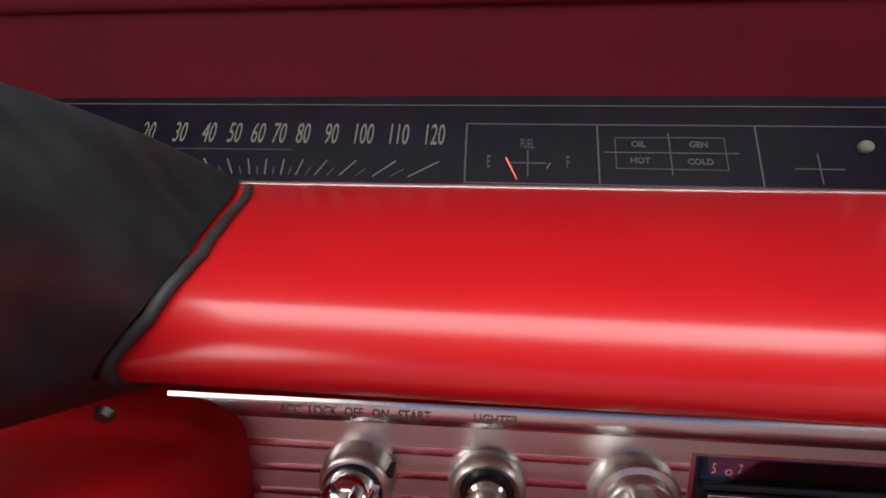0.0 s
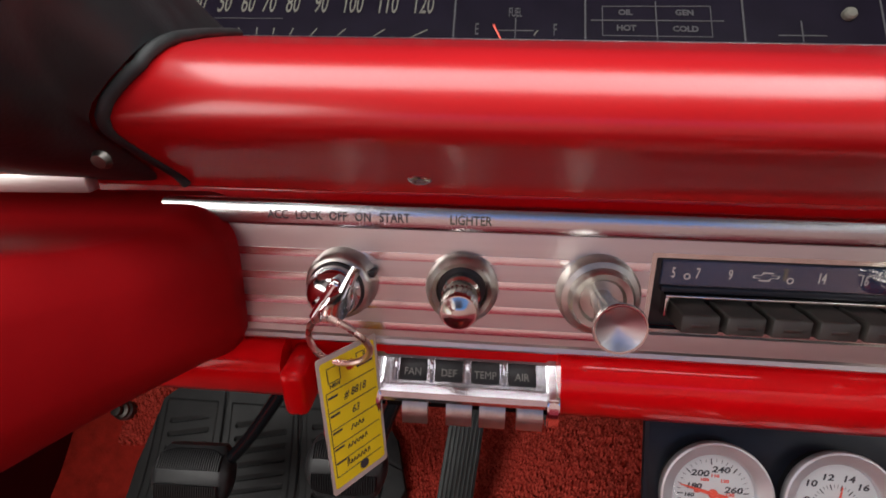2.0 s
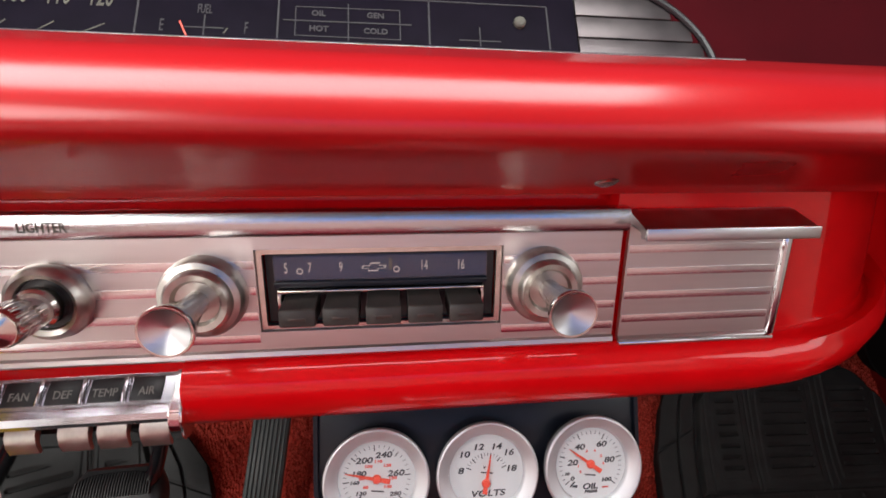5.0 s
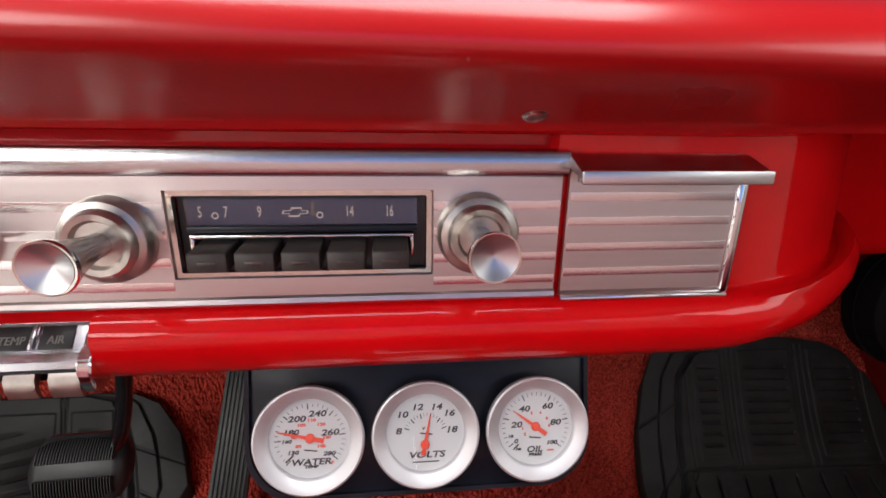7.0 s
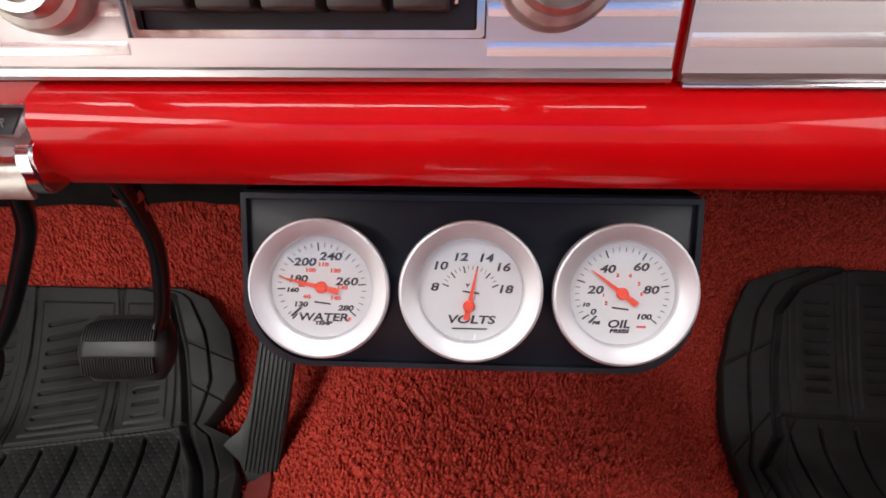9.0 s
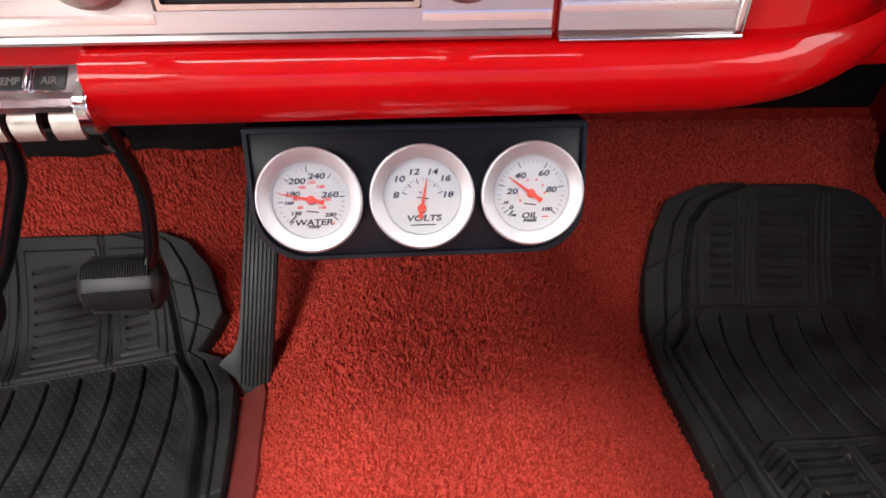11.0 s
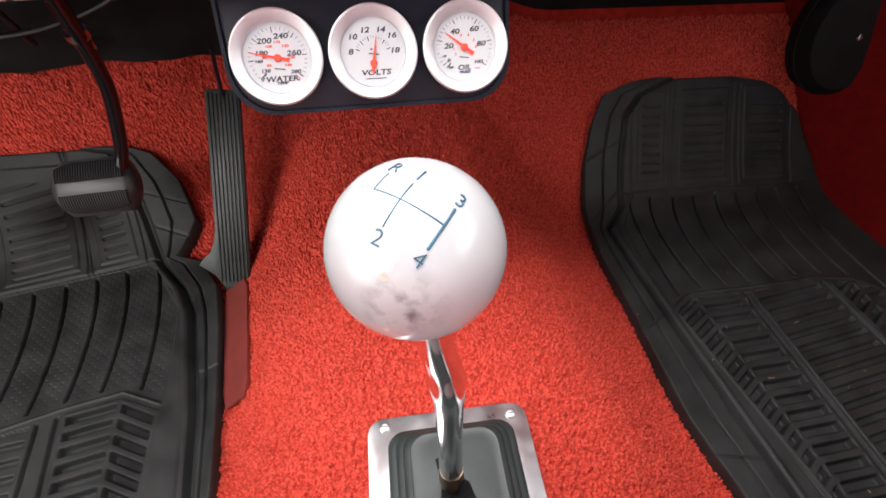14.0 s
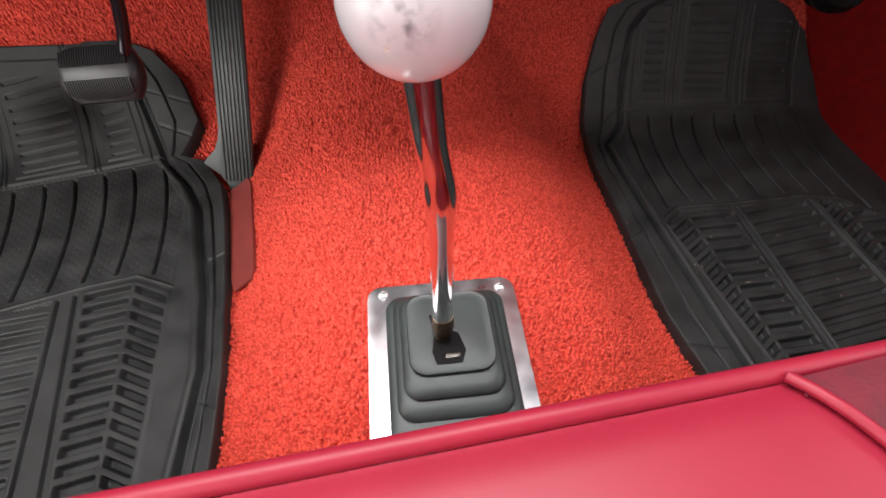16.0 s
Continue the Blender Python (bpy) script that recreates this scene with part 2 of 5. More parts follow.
def lens_material(name):
    """A thin clear cover: see-through, with a glass-like gloss."""
    m = bpy.data.materials.new(name)
    m.use_nodes = True
    n, l = m.node_tree.nodes, m.node_tree.links
    clear, gloss, mix, fres = n.new("ShaderNodeBsdfTransparent"), n.new("ShaderNodeBsdfGlossy"), n.new("ShaderNodeMixShader"), n.new("ShaderNodeFresnel")
    gloss.inputs["Roughness"].default_value, fres.inputs["IOR"].default_value = 0.03, 1.45
    l.new(fres.outputs[0], mix.inputs[0])
    l.new(clear.outputs[0], mix.inputs[1])
    l.new(gloss.outputs[0], mix.inputs[2])
    l.new(mix.outputs[0], n["Material Output"].inputs["Surface"])
    return m


LENS = lens_material("clear_lens")

# ---- mesh helpers ----
def finish(name, bm, mat, parent=None, label="", m=None, smooth=True, scaled=True):
    if scaled:
        bmesh.ops.scale(bm, vec=(K, K, K), verts=bm.verts)
    me = bpy.data.meshes.new(name)
    bm.to_mesh(me)
    bm.free()
    me.materials.append(mat)
    if smooth:
        me.shade_smooth()
        me.set_sharp_from_angle(angle=radians(38))
    ob = new(name, me)
    if parent:
        ob.parent = parent
    if m:
        ob.matrix_basis = m
    if label:
        tagged(ob, label)
    return ob


def part(name, bm, mat, parent, label="", m=None, smooth=True):
    return finish(name, bm, mat, parent, label, m, smooth)


def thing(name, m, label, category, group="", kind=""):
    ob = new(name)
    ob.empty_display_size = 0.01
    ob.matrix_basis = m
    return tagged(ob, label, category, group, kind)


def box(x0, x1, y0, y1, z0, z1, bevel=0.0, segments=2, into=None):
    bm = into or bmesh.new()
    made = bmesh.ops.create_cube(bm, size=1, matrix=Matrix.LocRotScale(((x0 + x1) / 2, (y0 + y1) / 2, (z0 + z1) / 2), None, (x1 - x0, y1 - y0, z1 - z0)))
    if bevel:
        edges = list({e for v in made["verts"] for e in v.link_edges})
        bmesh.ops.bevel(bm, geom=edges, offset=bevel, segments=segments, profile=0.5, affect="EDGES")
    return bm


def lathe(profile, n=48, into=None, flutes=0, depth=0.0, lo=-1e9, hi=1e9):
    """A turned body round Z: profile is (radius, z); flutes cut ridges between heights lo and hi."""
    bm = into or bmesh.new()
    rings = []
    for r, z in profile:
        if r < 1e-6:
            rings.append([bm.verts.new((0, 0, z))])
            continue
        ring = []
        for i in range(n):
            a = 2 * math.pi * i / n
            k = r - (depth if flutes and lo <= z <= hi and (i * flutes * 2 // n) % 2 else 0)
            ring.append(bm.verts.new((k * math.cos(a), k * math.sin(a), z)))
        rings.append(ring)
    for a, b in zip(rings, rings[1:]):
        if len(a) == 1 and len(b) == 1:
            continue
        for i in range(n):
            j = (i + 1) % n
            if len(a) == 1:
                bm.faces.new((a[0], b[j], b[i]))
            elif len(b) == 1:
                bm.faces.new((a[i], a[j], b[0]))
            else:
                bm.faces.new((a[i], a[j], b[j], b[i]))
    bmesh.ops.recalc_face_normals(bm, faces=bm.faces)
    return bm


def tube(points, radius, n=12, closed=False, into=None):
    """A round rod through points; radius is one number or one a point."""
    bm = into or bmesh.new()
    pts = [Vector(p) for p in points]
    rad = radius if isinstance(radius, (list, tuple)) else [radius] * len(pts)
    rings, side = [], None
    for i, p in enumerate(pts):
        a = pts[i - 1] if i or closed else p
        b = pts[(i + 1) % len(pts)] if i + 1 < len(pts) or closed else p
        d = (b - a).normalized()
        if side is None:
            side = d.orthogonal().normalized()
        side = (side - d * side.dot(d)).normalized()
        up = d.cross(side)
        rings.append([bm.verts.new(p + rad[i] * (math.cos(2 * math.pi * k / n) * side + math.sin(2 * math.pi * k / n) * up)) for k in range(n)])
    pairs = list(zip(rings, rings[1:])) + ([(rings[-1], rings[0])] if closed else [])
    for a, b in pairs:
        for k in range(n):
            bm.faces.new((a[k], a[(k + 1) % n], b[(k + 1) % n], b[k]))
    if not closed:
        bm.faces.new(rings[0][::-1])
        bm.faces.new(rings[-1])
    bmesh.ops.recalc_face_normals(bm, faces=bm.faces)
    return bm


def prism(outline, z0, z1, bevel=0.0, into=None, segments=2):
    """A flat outline in XY raised from z0 to z1, its upper rim rounded."""
    bm = into or bmesh.new()
    low = [bm.verts.new((x, y, z0)) for x, y in outline]
    top = [bm.verts.new((x, y, z1)) for x, y in outline]
    f = bm.faces.new(top)
    bm.faces.new(low[::-1])
    for i in range(len(low)):
        j = (i + 1) % len(low)
        bm.faces.new((low[i], low[j], top[j], top[i]))
    bmesh.ops.recalc_face_normals(bm, faces=bm.faces)
    if bevel:
        bmesh.ops.bevel(bm, geom=list(f.edges), offset=bevel, segments=segments, profile=0.5, affect="EDGES")
    return bm


def round_rect(x0, x1, y0, y1, r, n=5):
    out = []
    for cx, cy, a0 in ((x1 - r, y1 - r, 0), (x0 + r, y1 - r, 90), (x0 + r, y0 + r, 180), (x1 - r, y0 + r, 270)):
        for k in range(n + 1):
            a = radians(a0 + 90 * k / n)
            out.append((cx + r * math.cos(a), cy + r * math.sin(a)))
    return out


def frame_ring(outer, inner, z0, z1, into=None):
    """A flat frame between two outlines of equal count."""
    bm = into or bmesh.new()
    n = len(outer)
    vs = [[bm.verts.new((x, y, z)) for x, y in o] for o, z in ((outer, z0), (outer, z1), (inner, z1), (inner, z0))]
    for a, b in zip(vs, vs[1:] + vs[:1]):
        for i in range(n):
            bm.faces.new((a[i], a[(i + 1) % n], b[(i + 1) % n], b[i]))
    bmesh.ops.recalc_face_normals(bm, faces=bm.faces)
    return bm


def loft(rows, closed_v=False, caps=False, into=None):
    """Quads over a grid of points; closed_v joins each row's ends."""
    bm = into or bmesh.new()
    vs = [[bm.verts.new(p) for p in r] for r in rows]
    m = len(rows[0])
    for a, b in zip(vs, vs[1:]):
        for i in range(m if closed_v else m - 1):
            j = (i + 1) % m
            bm.faces.new((a[i], a[j], b[j], b[i]))
    if caps:
        bm.faces.new(vs[0][::-1])
        bm.faces.new(vs[-1])
    bmesh.ops.recalc_face_normals(bm, faces=bm.faces)
    return bm


def smooth_line(points, steps=6):
    """A soft curve through short lists of points (Catmull-Rom)."""
    p = [Vector(q) for q in points]
    p = [2 * p[0] - p[1]] + p + [2 * p[-1] - p[-2]]
    out = []
    for a, b, c, d in zip(p, p[1:], p[2:], p[3:]):
        for k in range(steps):
            t = k / steps
            out.append(0.5 * (2 * b + (c - a) * t + (2 * a - 5 * b + 4 * c - d) * t * t + (3 * b - a - 3 * c + d) * t ** 3))
    return out + [p[-2]]


def lettering(text, size, mat, parent, x, y, z=0.0, wide=1.0, turn=0.0, depth=0.0002, name="lettering", shear=0.0, bold=0.0):
    """Raised writing in the XY plane of its parent."""
    c = bpy.data.curves.new(name, "FONT")
    c.body, c.size, c.align_x, c.align_y, c.extrude, c.shear, c.offset = text, size * K, "CENTER", "CENTER", depth * K, shear, bold * K
    c.resolution_u = 3
    tmp = bpy.data.objects.new(name, c)
    me = bpy.data.meshes.new_from_object(tmp)
    bpy.data.objects.remove(tmp)
    me.materials.clear()
    me.materials.append(mat)
    ob = new(name, me)
    ob.parent = parent
    ob.matrix_basis = pose(K * x, K * y, K * z, 0, 0, turn) @ Matrix.Diagonal((wide, 1, 1, 1))
    return ob


def bar(parent, mat, x0, y0, x1, y1, width, z, name="marking", high=0.0003):
    """A thin straight mark from one point to another."""
    d = Vector((x1 - x0, y1 - y0))
    bm = box(-d.length / 2, d.length / 2, -width / 2, width / 2, 0, high)
    ob = part(name, bm, mat, parent, smooth=False)
    ob.matrix_basis = pose(K * (x0 + x1) / 2, K * (y0 + y1) / 2, K * z, 0, 0, math.degrees(math.atan2(d.y, d.x)))
    return ob

# ---- ground: floor pan with tunnel and toe board ----
TUNNEL_X = 0.265


def floor_z(x, y):
    """Height of the floor pan: falling slightly to the passenger's side, with the tunnel's hump and the rising toe board."""
    d = min(1.0, (abs(x - TUNNEL_X) / 0.337) ** 1.6)
    hump = 0.17 * 0.5 * (1 + math.cos(math.pi * d))
    q = (y - 0.435) / 0.03
    toe = 1.05 * 0.03 * (math.log1p(math.exp(min(q, 30))) if q < 30 else q)
    return -0.066 - 0.044 * x + max(hump, toe) + 0.35 * min(hump, toe)


def floor_grid(xs, ys, every=8):
    """floor_z over a fine grid, worked out on a coarser one."""
    base = np.array([[floor_z(x, y) for x in xs[::every]] + [floor_z(xs[-1], y)] for y in list(ys[::every]) + [ys[-1]]])
    iy, ix = np.arange(len(ys)) / every, np.arange(len(xs)) / every
    y0, x0 = np.minimum(iy.astype(int), base.shape[0] - 2), np.minimum(ix.astype(int), base.shape[1] - 2)
    fy, fx = (iy - y0)[:, None], (ix - x0)[None, :]
    return base[y0][:, x0] * (1 - fy) * (1 - fx) + base[y0 + 1][:, x0] * fy * (1 - fx) + base[y0][:, x0 + 1] * (1 - fy) * fx + base[y0 + 1][:, x0 + 1] * fy * fx


def grid_mesh(name, gx, gy, z, mat, keep=None):
    co = np.stack([gx, gy, z], -1).reshape(-1, 3) * K
    h, wd = gx.shape
    i = np.arange(h * wd).reshape(h, wd)
    quads = np.stack([i[:-1, :-1], i[:-1, 1:], i[1:, 1:], i[1:, :-1]], -1)
    quads = quads[keep[:-1, :-1]] if keep is not None else quads.reshape(-1, 4)
    me = bpy.data.meshes.new(name)
    me.from_pydata(co, [], quads)
    me.materials.append(mat)
    me.shade_smooth()
    return me


def build_carpet():
    step = 0.00125
    xs, ys = np.arange(-0.60, 1.15, step), np.arange(-0.25, 0.70, step)
    rng = np.random.default_rng(4)
    gx, gy = np.meshgrid(xs, ys)
    b = floor_grid(xs, ys)
    # loop pile: worm-like loops on both sides of the zero lines of band-passed noise
    f = np.fft.fft2(rng.standard_normal(gx.shape))
    ky, kx = np.fft.fftfreq(len(ys), step), np.fft.fftfreq(len(xs), step)
    k = np.hypot(ky[:, None] * 0.8, kx[None, :])
    w = np.real(np.fft.ifft2(f * np.exp(-((k - 128) / 36) ** 2)))
    w = np.minimum(np.abs(w / w.std()), 1.3) ** 0.75
    broad = np.real(np.fft.ifft2(f * np.exp(-(k / 12) ** 2)))
    z = b + 0.001 + 0.0088 * w + 0.0008 * broad / broad.std()
    keep = ~(((gx < -0.13) & (gy < 0.32)) | ((gx < -0.23) & (gy < 0.50)) | ((gx > 0.70) & (gy < 0.42)) | ((gx > 0.78) & (gy < 0.53)))
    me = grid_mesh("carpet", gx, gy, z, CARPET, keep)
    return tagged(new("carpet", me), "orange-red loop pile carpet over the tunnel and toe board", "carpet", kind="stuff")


build_carpet()


def build_floor():
    xs = [-0.72 + 0.033 * i for i in range(61)]
    ys = [-1.3 + 0.031 * i for i in range(67)]
    top = loft([[(x, y, floor_z(x, y) - 0.016) for x in xs] for y in ys])
    bmesh.ops.solidify(top, geom=top.faces[:], thickness=0.01)
    return tagged(finish("floor", top, CARPET_PLAIN), "red carpeted car floor with a raised transmission tunnel", "floor", kind="structure")


build_floor()

# ---- cabin shell ----
def shell(name, bm, mat, label, category="wall"):
    return tagged(finish(name, bm, mat), label, category, kind="structure")


def wall_line(x0, y0, x1, y1, z0, z1, thick):
    """An upright wall along a line in plan."""
    d = Vector((x1 - x0, y1 - y0)).normalized() * thick
    bm = bmesh.new()
    pts = [(x0, y0), (x1, y1), (x1 - d.y, y1 + d.x), (x0 - d.y, y0 + d.x)]
    return prism(pts, z0, z1, into=bm)


shell("wall_firewall", box(-0.74, 1.28, 0.72, 0.745, -0.15, 0.7), DARK, "dark painted steel firewall behind the dashboard", "firewall")
shell("wall_kick_right", wall_line(1.19, -0.12, 1.13, 0.72, -0.2, 0.66, -0.02), KICK, "red kick panel beside the passenger footwell", "kick panel")
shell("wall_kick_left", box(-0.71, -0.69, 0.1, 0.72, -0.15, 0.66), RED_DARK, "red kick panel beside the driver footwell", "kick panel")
shell("wall_sill_left", box(-0.73, -0.69, -1.29, 0.1, -0.15, 0.10), RED_GLOSS, "red painted door sill beside the driver", "sill")
# out of view; its pale colour is there to bounce light into reflections
shell("door_right", box(1.20, 1.24, -1.29, 0.1, -0.2, 0.78), PALE_REFLECTOR, "unseen door panel beside the passenger, pale to brighten reflections", "door")
shell("ceiling", box(-0.73, 1.24, -1.3, -0.09, 1.20, 1.23), HEADLINER, "pale grey cloth headliner of the cabin", "headliner")
# unseen wall, standing in for red seating in the trim's reflections
shell("wall_rear", box(-0.73, 1.24, -1.32, -1.29, -0.2, 0.71), RED_SEAT, "unseen red rear wall of the cabin, tinting the trim's reflections")
shell("wall_rear_header", box(-0.73, 1.24, -1.32, -1.29, 1.16, 1.23), HEADLINER, "grey cloth header above the rear window")
for nm, x0, x1 in (("left", -0.73, -0.69), ("right", 1.20, 1.24)):
    shell("wall_rear_quarter_" + nm, box(x0, x1, -1.29, -0.8, 0.78, 1.20), HEADLINER, "grey cloth rear quarter of the cabin")

# ---- dashboard ----
BULGE = smooth_line([(0.362, 0.662), (0.30, 0.6645), (0.24, 0.6652), (0.209, 0.6650), (0.192, 0.6641), (0.179, 0.6606), (0.1713, 0.6556), (0.1660, 0.6497), (0.1631, 0.6435), (0.1625, 0.6375), (0.1652, 0.6322), (0.1725, 0.6262), (0.188, 0.6152), (0.2035, 0.6030), (0.208, 0.5965)], 4)


def dash_y(x):
    return 0.2237 - 0.0195 * (x + 0.11)


def bulge_point(x, p):
    """A point of the dash roll at x: it runs slightly towards the seat and down to the passenger's side."""
    fall = 0.010 + 0.018 * min(1, max(0, (p[1] - 0.6) / 0.06))
    near = 0.035 * min(1, max(0, (0.362 - p[0]) / 0.1))
    return (x, p[0] - near * (x + 0.02), p[1] - fall * (x - 0.03))


def build_bulge():
    xs = [-0.5 + 0.06 * i for i in range(26)]
    back = [Vector((0.24, 0.592)), Vector((0.40, 0.60)), Vector((0.40, 0.65))]
    bm = loft([[bulge_point(x, p) for p in list(BULGE) + back] for x in xs], closed_v=True, caps=True)
    pad = thing("dash_roll", Matrix(), "satin red painted dash roll running the full width", "dashboard", kind="structure")
    part("roll", bm, RED_SATIN, pad)
    for x in (-0.022, 0.281):
        p = bulge_point(x, (0.2005, 0.6055))
        s = part("screw", lathe([(0, 0.0006), (0.0012, 0.0012), (0.004, 0.0011), (0.0058, 0.0004), (0.0064, -0.0006), (0, -0.0006)], 20), NICKEL, pad, "small worn oval-head screw")
        s.matrix_basis = at(*p, 140)
    return pad


build_bulge()

FACE = [(0.012, 0.597), (0.006, 0.592), (0.0, 0.5885), (-0.004, 0.588), (0.0125, 0.4990), (0.0160, 0.4965), (0.0180, 0.496), (0.0245, 0.493), (0.0300, 0.486), (0.0315, 0.477),
        (0.0292, 0.465), (0.0225, 0.4555), (0.011, 0.450), (-0.01, 0.449), (-0.05, 0.465)]
CORNER_X, CORNER_R = 0.42, 0.16


def build_lower_dash():
    plan = [(x, dash_y(x)) for x in (-0.5, -0.3, -0.109, -0.108, 0.0555, 0.0560, 0.25, 0.3055, 0.3060, 0.36, 0.41)]
    cy = dash_y(CORNER_X) + CORNER_R
    plan += [(CORNER_X + CORNER_R * math.sin(radians(a)), cy - CORNER_R * math.cos(radians(a))) for a in range(5, 79, 6)]
    plan += [(0.59, 0.40), (0.60, 0.52)]
    rows = []
    for i, p in enumerate(plan):
        a, b = Vector(plan[max(i - 1, 0)]), Vector(plan[min(i + 1, len(plan) - 1)])
        d = (b - a).normalized()
        out = Vector((d.y, -d.x))
        drop = -0.0011 - 0.018 * (min(p[0], 0.42) - 0.31)
        # the roll is cut away where the heater control sits
        cut = -0.1085 < p[0] < 0.0558
        back = 0.013 if p[0] < 0.3057 else 0.0  # behind the trim panel the steel is set back
        swell = 0.012 * min(1, max(0, (p[0] - 0.40) / 0.12)) ** 1.5
        line = [(min(n, 0.0135) if cut and z < 0.498 else n - (back if 0.4985 < z < 0.5882 else 0), z) for n, z in FACE]
        rows.append([(p[0] + out.x * m, p[1] + out.y * m, z + drop + (swell if z < 0.495 else 0)) for m, z in line])
    lower = thing("lower_dash", Matrix(), "glossy red steel lower dashboard with rounded bottom edge", "dashboard", kind="structure")
    bm = loft(rows)
    part("shell", bm, RED_GLOSS, lower)
    bm = loft([[(x, 0.30, z) for z in (0.46, 0.6)] for x in (-0.5, 0.5)])
    bmesh.ops.solidify(bm, geom=bm.faces[:], thickness=0.004)
    part("back_plate", bm, DARK, lower)
    return lower


build_lower_dash()

# hood behind the instruments
HOOD = smooth_line([(0.345, 0.640), (0.412, 0.643), (0.438, 0.676), (0.450, 0.700), (0.455, 0.718), (0.461, 0.745), (0.466, 0.786), (0.461, 0.793), (0.463, 0.803), (0.48, 0.812), (0.56, 0.82), (0.75, 0.80)], 4)


def build_glove_side():
    """The dash panel that runs on, set back, past the rounded corner."""
    prof = [(0.352, 0.615), (0.372, 0.50), (0.388, 0.415), (0.392, 0.402), (0.398, 0.3945), (0.406, 0.393), (0.412, 0.398), (0.412, 0.42), (0.386, 0.56), (0.372, 0.618)]
    bm = loft([[(x, y, z) for y, z in prof] for x in (0.46, 0.70, 1.125)], closed_v=True, caps=True)
    return tagged(finish("dash_panel", bm, RED_GLOSS), "glossy red passenger dash panel set back beyond the corner", "dashboard", kind="structure")


build_glove_side()


def build_hood():
    xs = [-0.6 + 0.1 * i for i in range(18)]
    bm = loft([[(x, p[0] - 0.02 * x, p[1] - 0.02 * (x - 0.03)) for p in HOOD] for x in xs])
    bmesh.ops.solidify(bm, geom=bm.faces[:], thickness=-0.004)
    hood = thing("dash_top", Matrix(), "dull red dash top rising behind the instruments, shade in its dark colour", "dashboard", kind="structure")
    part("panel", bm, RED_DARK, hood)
    for x in (-0.186, 0.128):
        s = part("screw", lathe([(0, 0.003), (0.004, 0.0025), (0.006, 0.001), (0.006, 0), (0, 0)], 16), NICKEL, hood, "small chrome screw")
        s.matrix_basis = at(x, 0.4645 - 0.02 * x, 0.773 - 0.02 * (x - 0.03), 86)
    return hood


build_hood()

# ---- instrument strip ----
def build_speedo():
    sp = thing("instrument_strip", at(0.03, 0.405, 0.664, 50, 1.5, -1.5) @ at(-0.03, 0, 0), "long black instrument strip with speedometer and fuel gauge", "instrument panel")
    part("face", box(-0.45, 0.3445, -0.026, 0.070, -0.004, 0.0), DIAL_BLACK, sp)
    part("upper_trim", box(-0.45, 0.345, 0.0590, 0.0600, 0.0, 0.001), CREAM_DIM, sp)
    for i in range(4):
        low = -0.0105 + i * 0.0225
        right = 0.345 + 0.119 * math.sqrt(max(0.02, 1 - ((low + 0.030) / 0.100) ** 2))
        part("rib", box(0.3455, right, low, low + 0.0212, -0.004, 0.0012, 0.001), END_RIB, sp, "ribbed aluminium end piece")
    rim = [(0.345 + 0.123 * math.cos(radians(a)), -0.020 + 0.095 * math.sin(radians(a)), 0.003) for a in range(0, 91, 5)]
    part("rim", tube(rim, 0.0030, 8), BLACK, sp, "black rubber edge")
    numbers = (-0.3011, -0.2710, -0.2439, -0.2203, -0.1987, -0.1795, -0.1580, -0.1328, -0.1050, -0.0745, -0.0437)
    for x, t in zip(numbers, range(20, 130, 10)):
        lettering(str(t), 0.0285, CREAM, sp, x, 0.0300, 0.0003, wide=0.44, name="speed_number", shear=0.10)
    bar(sp, CREAM_DIM, -0.2903, 0.0145, -0.165, 0.0150, 0.0006, 0.0001)
    # ticks fan out from the middle of the scale
    foot = (-0.2324, -0.2145, -0.1988, -0.1856, -0.1716, -0.1584, -0.1421, -0.1212, -0.0926, -0.0630)
    head = (-0.2432, -0.2217, -0.2030, -0.1864, -0.1709, -0.1540, -0.1331, -0.1079, -0.0740, -0.0378)
    for i, (a, b) in enumerate(zip(foot, head)):
        bar(sp, CREAM, a, -0.0090, b, 0.0055, 0.0010, 0.0001, "tick")
        if i:
            c, d = (a + foot[i - 1]) / 2, (b + head[i - 1]) / 2
            bar(sp, CREAM_DIM, c, -0.0090, c + (d - c) * 0.5, -0.0018, 0.0008, 0.0001, "tick")
    part("border", box(-0.0160, 0.3190, 0.0412, 0.0422, 0, 0.0005), CREAM_DIM, sp)
    part("border", box(-0.0160, 0.3190, -0.0135, -0.0125, 0, 0.0005), CREAM_DIM, sp)
    for x in (-0.0160, 0.0915, 0.2150, 0.3190):
        bar(sp, CREAM_DIM, x, -0.0130, x, 0.0417, 0.0014, 0.0001, "divider")
    # fuel gauge
    lettering("FUEL", 0.0125, CREAM_DIM, sp, 0.0345, 0.0228, 0.0003, wide=0.42)
    lettering("E", 0.0160, CREAM_DIM, sp, 0.0032, 0.0060, 0.0003, wide=0.45)
    lettering("F", 0.0160, CREAM_DIM, sp, 0.0672, 0.0062, 0.0003, wide=0.45)
    bar(sp, CREAM_DIM, 0.0350, -0.0067, 0.0350, 0.0178, 0.0010, 0.0001)
    bar(sp, CREAM_DIM, 0.0205, 0.0056, 0.0500, 0.0056, 0.0010, 0.0001)
    bar(sp, CREAM, 0.0502, 0.0008, 0.0530, 0.0058, 0.0010, 0.0002)
    part("needle", box(-0.0006, 0.0006, -0.0108, 0.0108, 0.001, 0.0018), NEEDLE, sp, "orange fuel needle", m=at(0.0216, -0.0002, 0, 0, 0, 25))
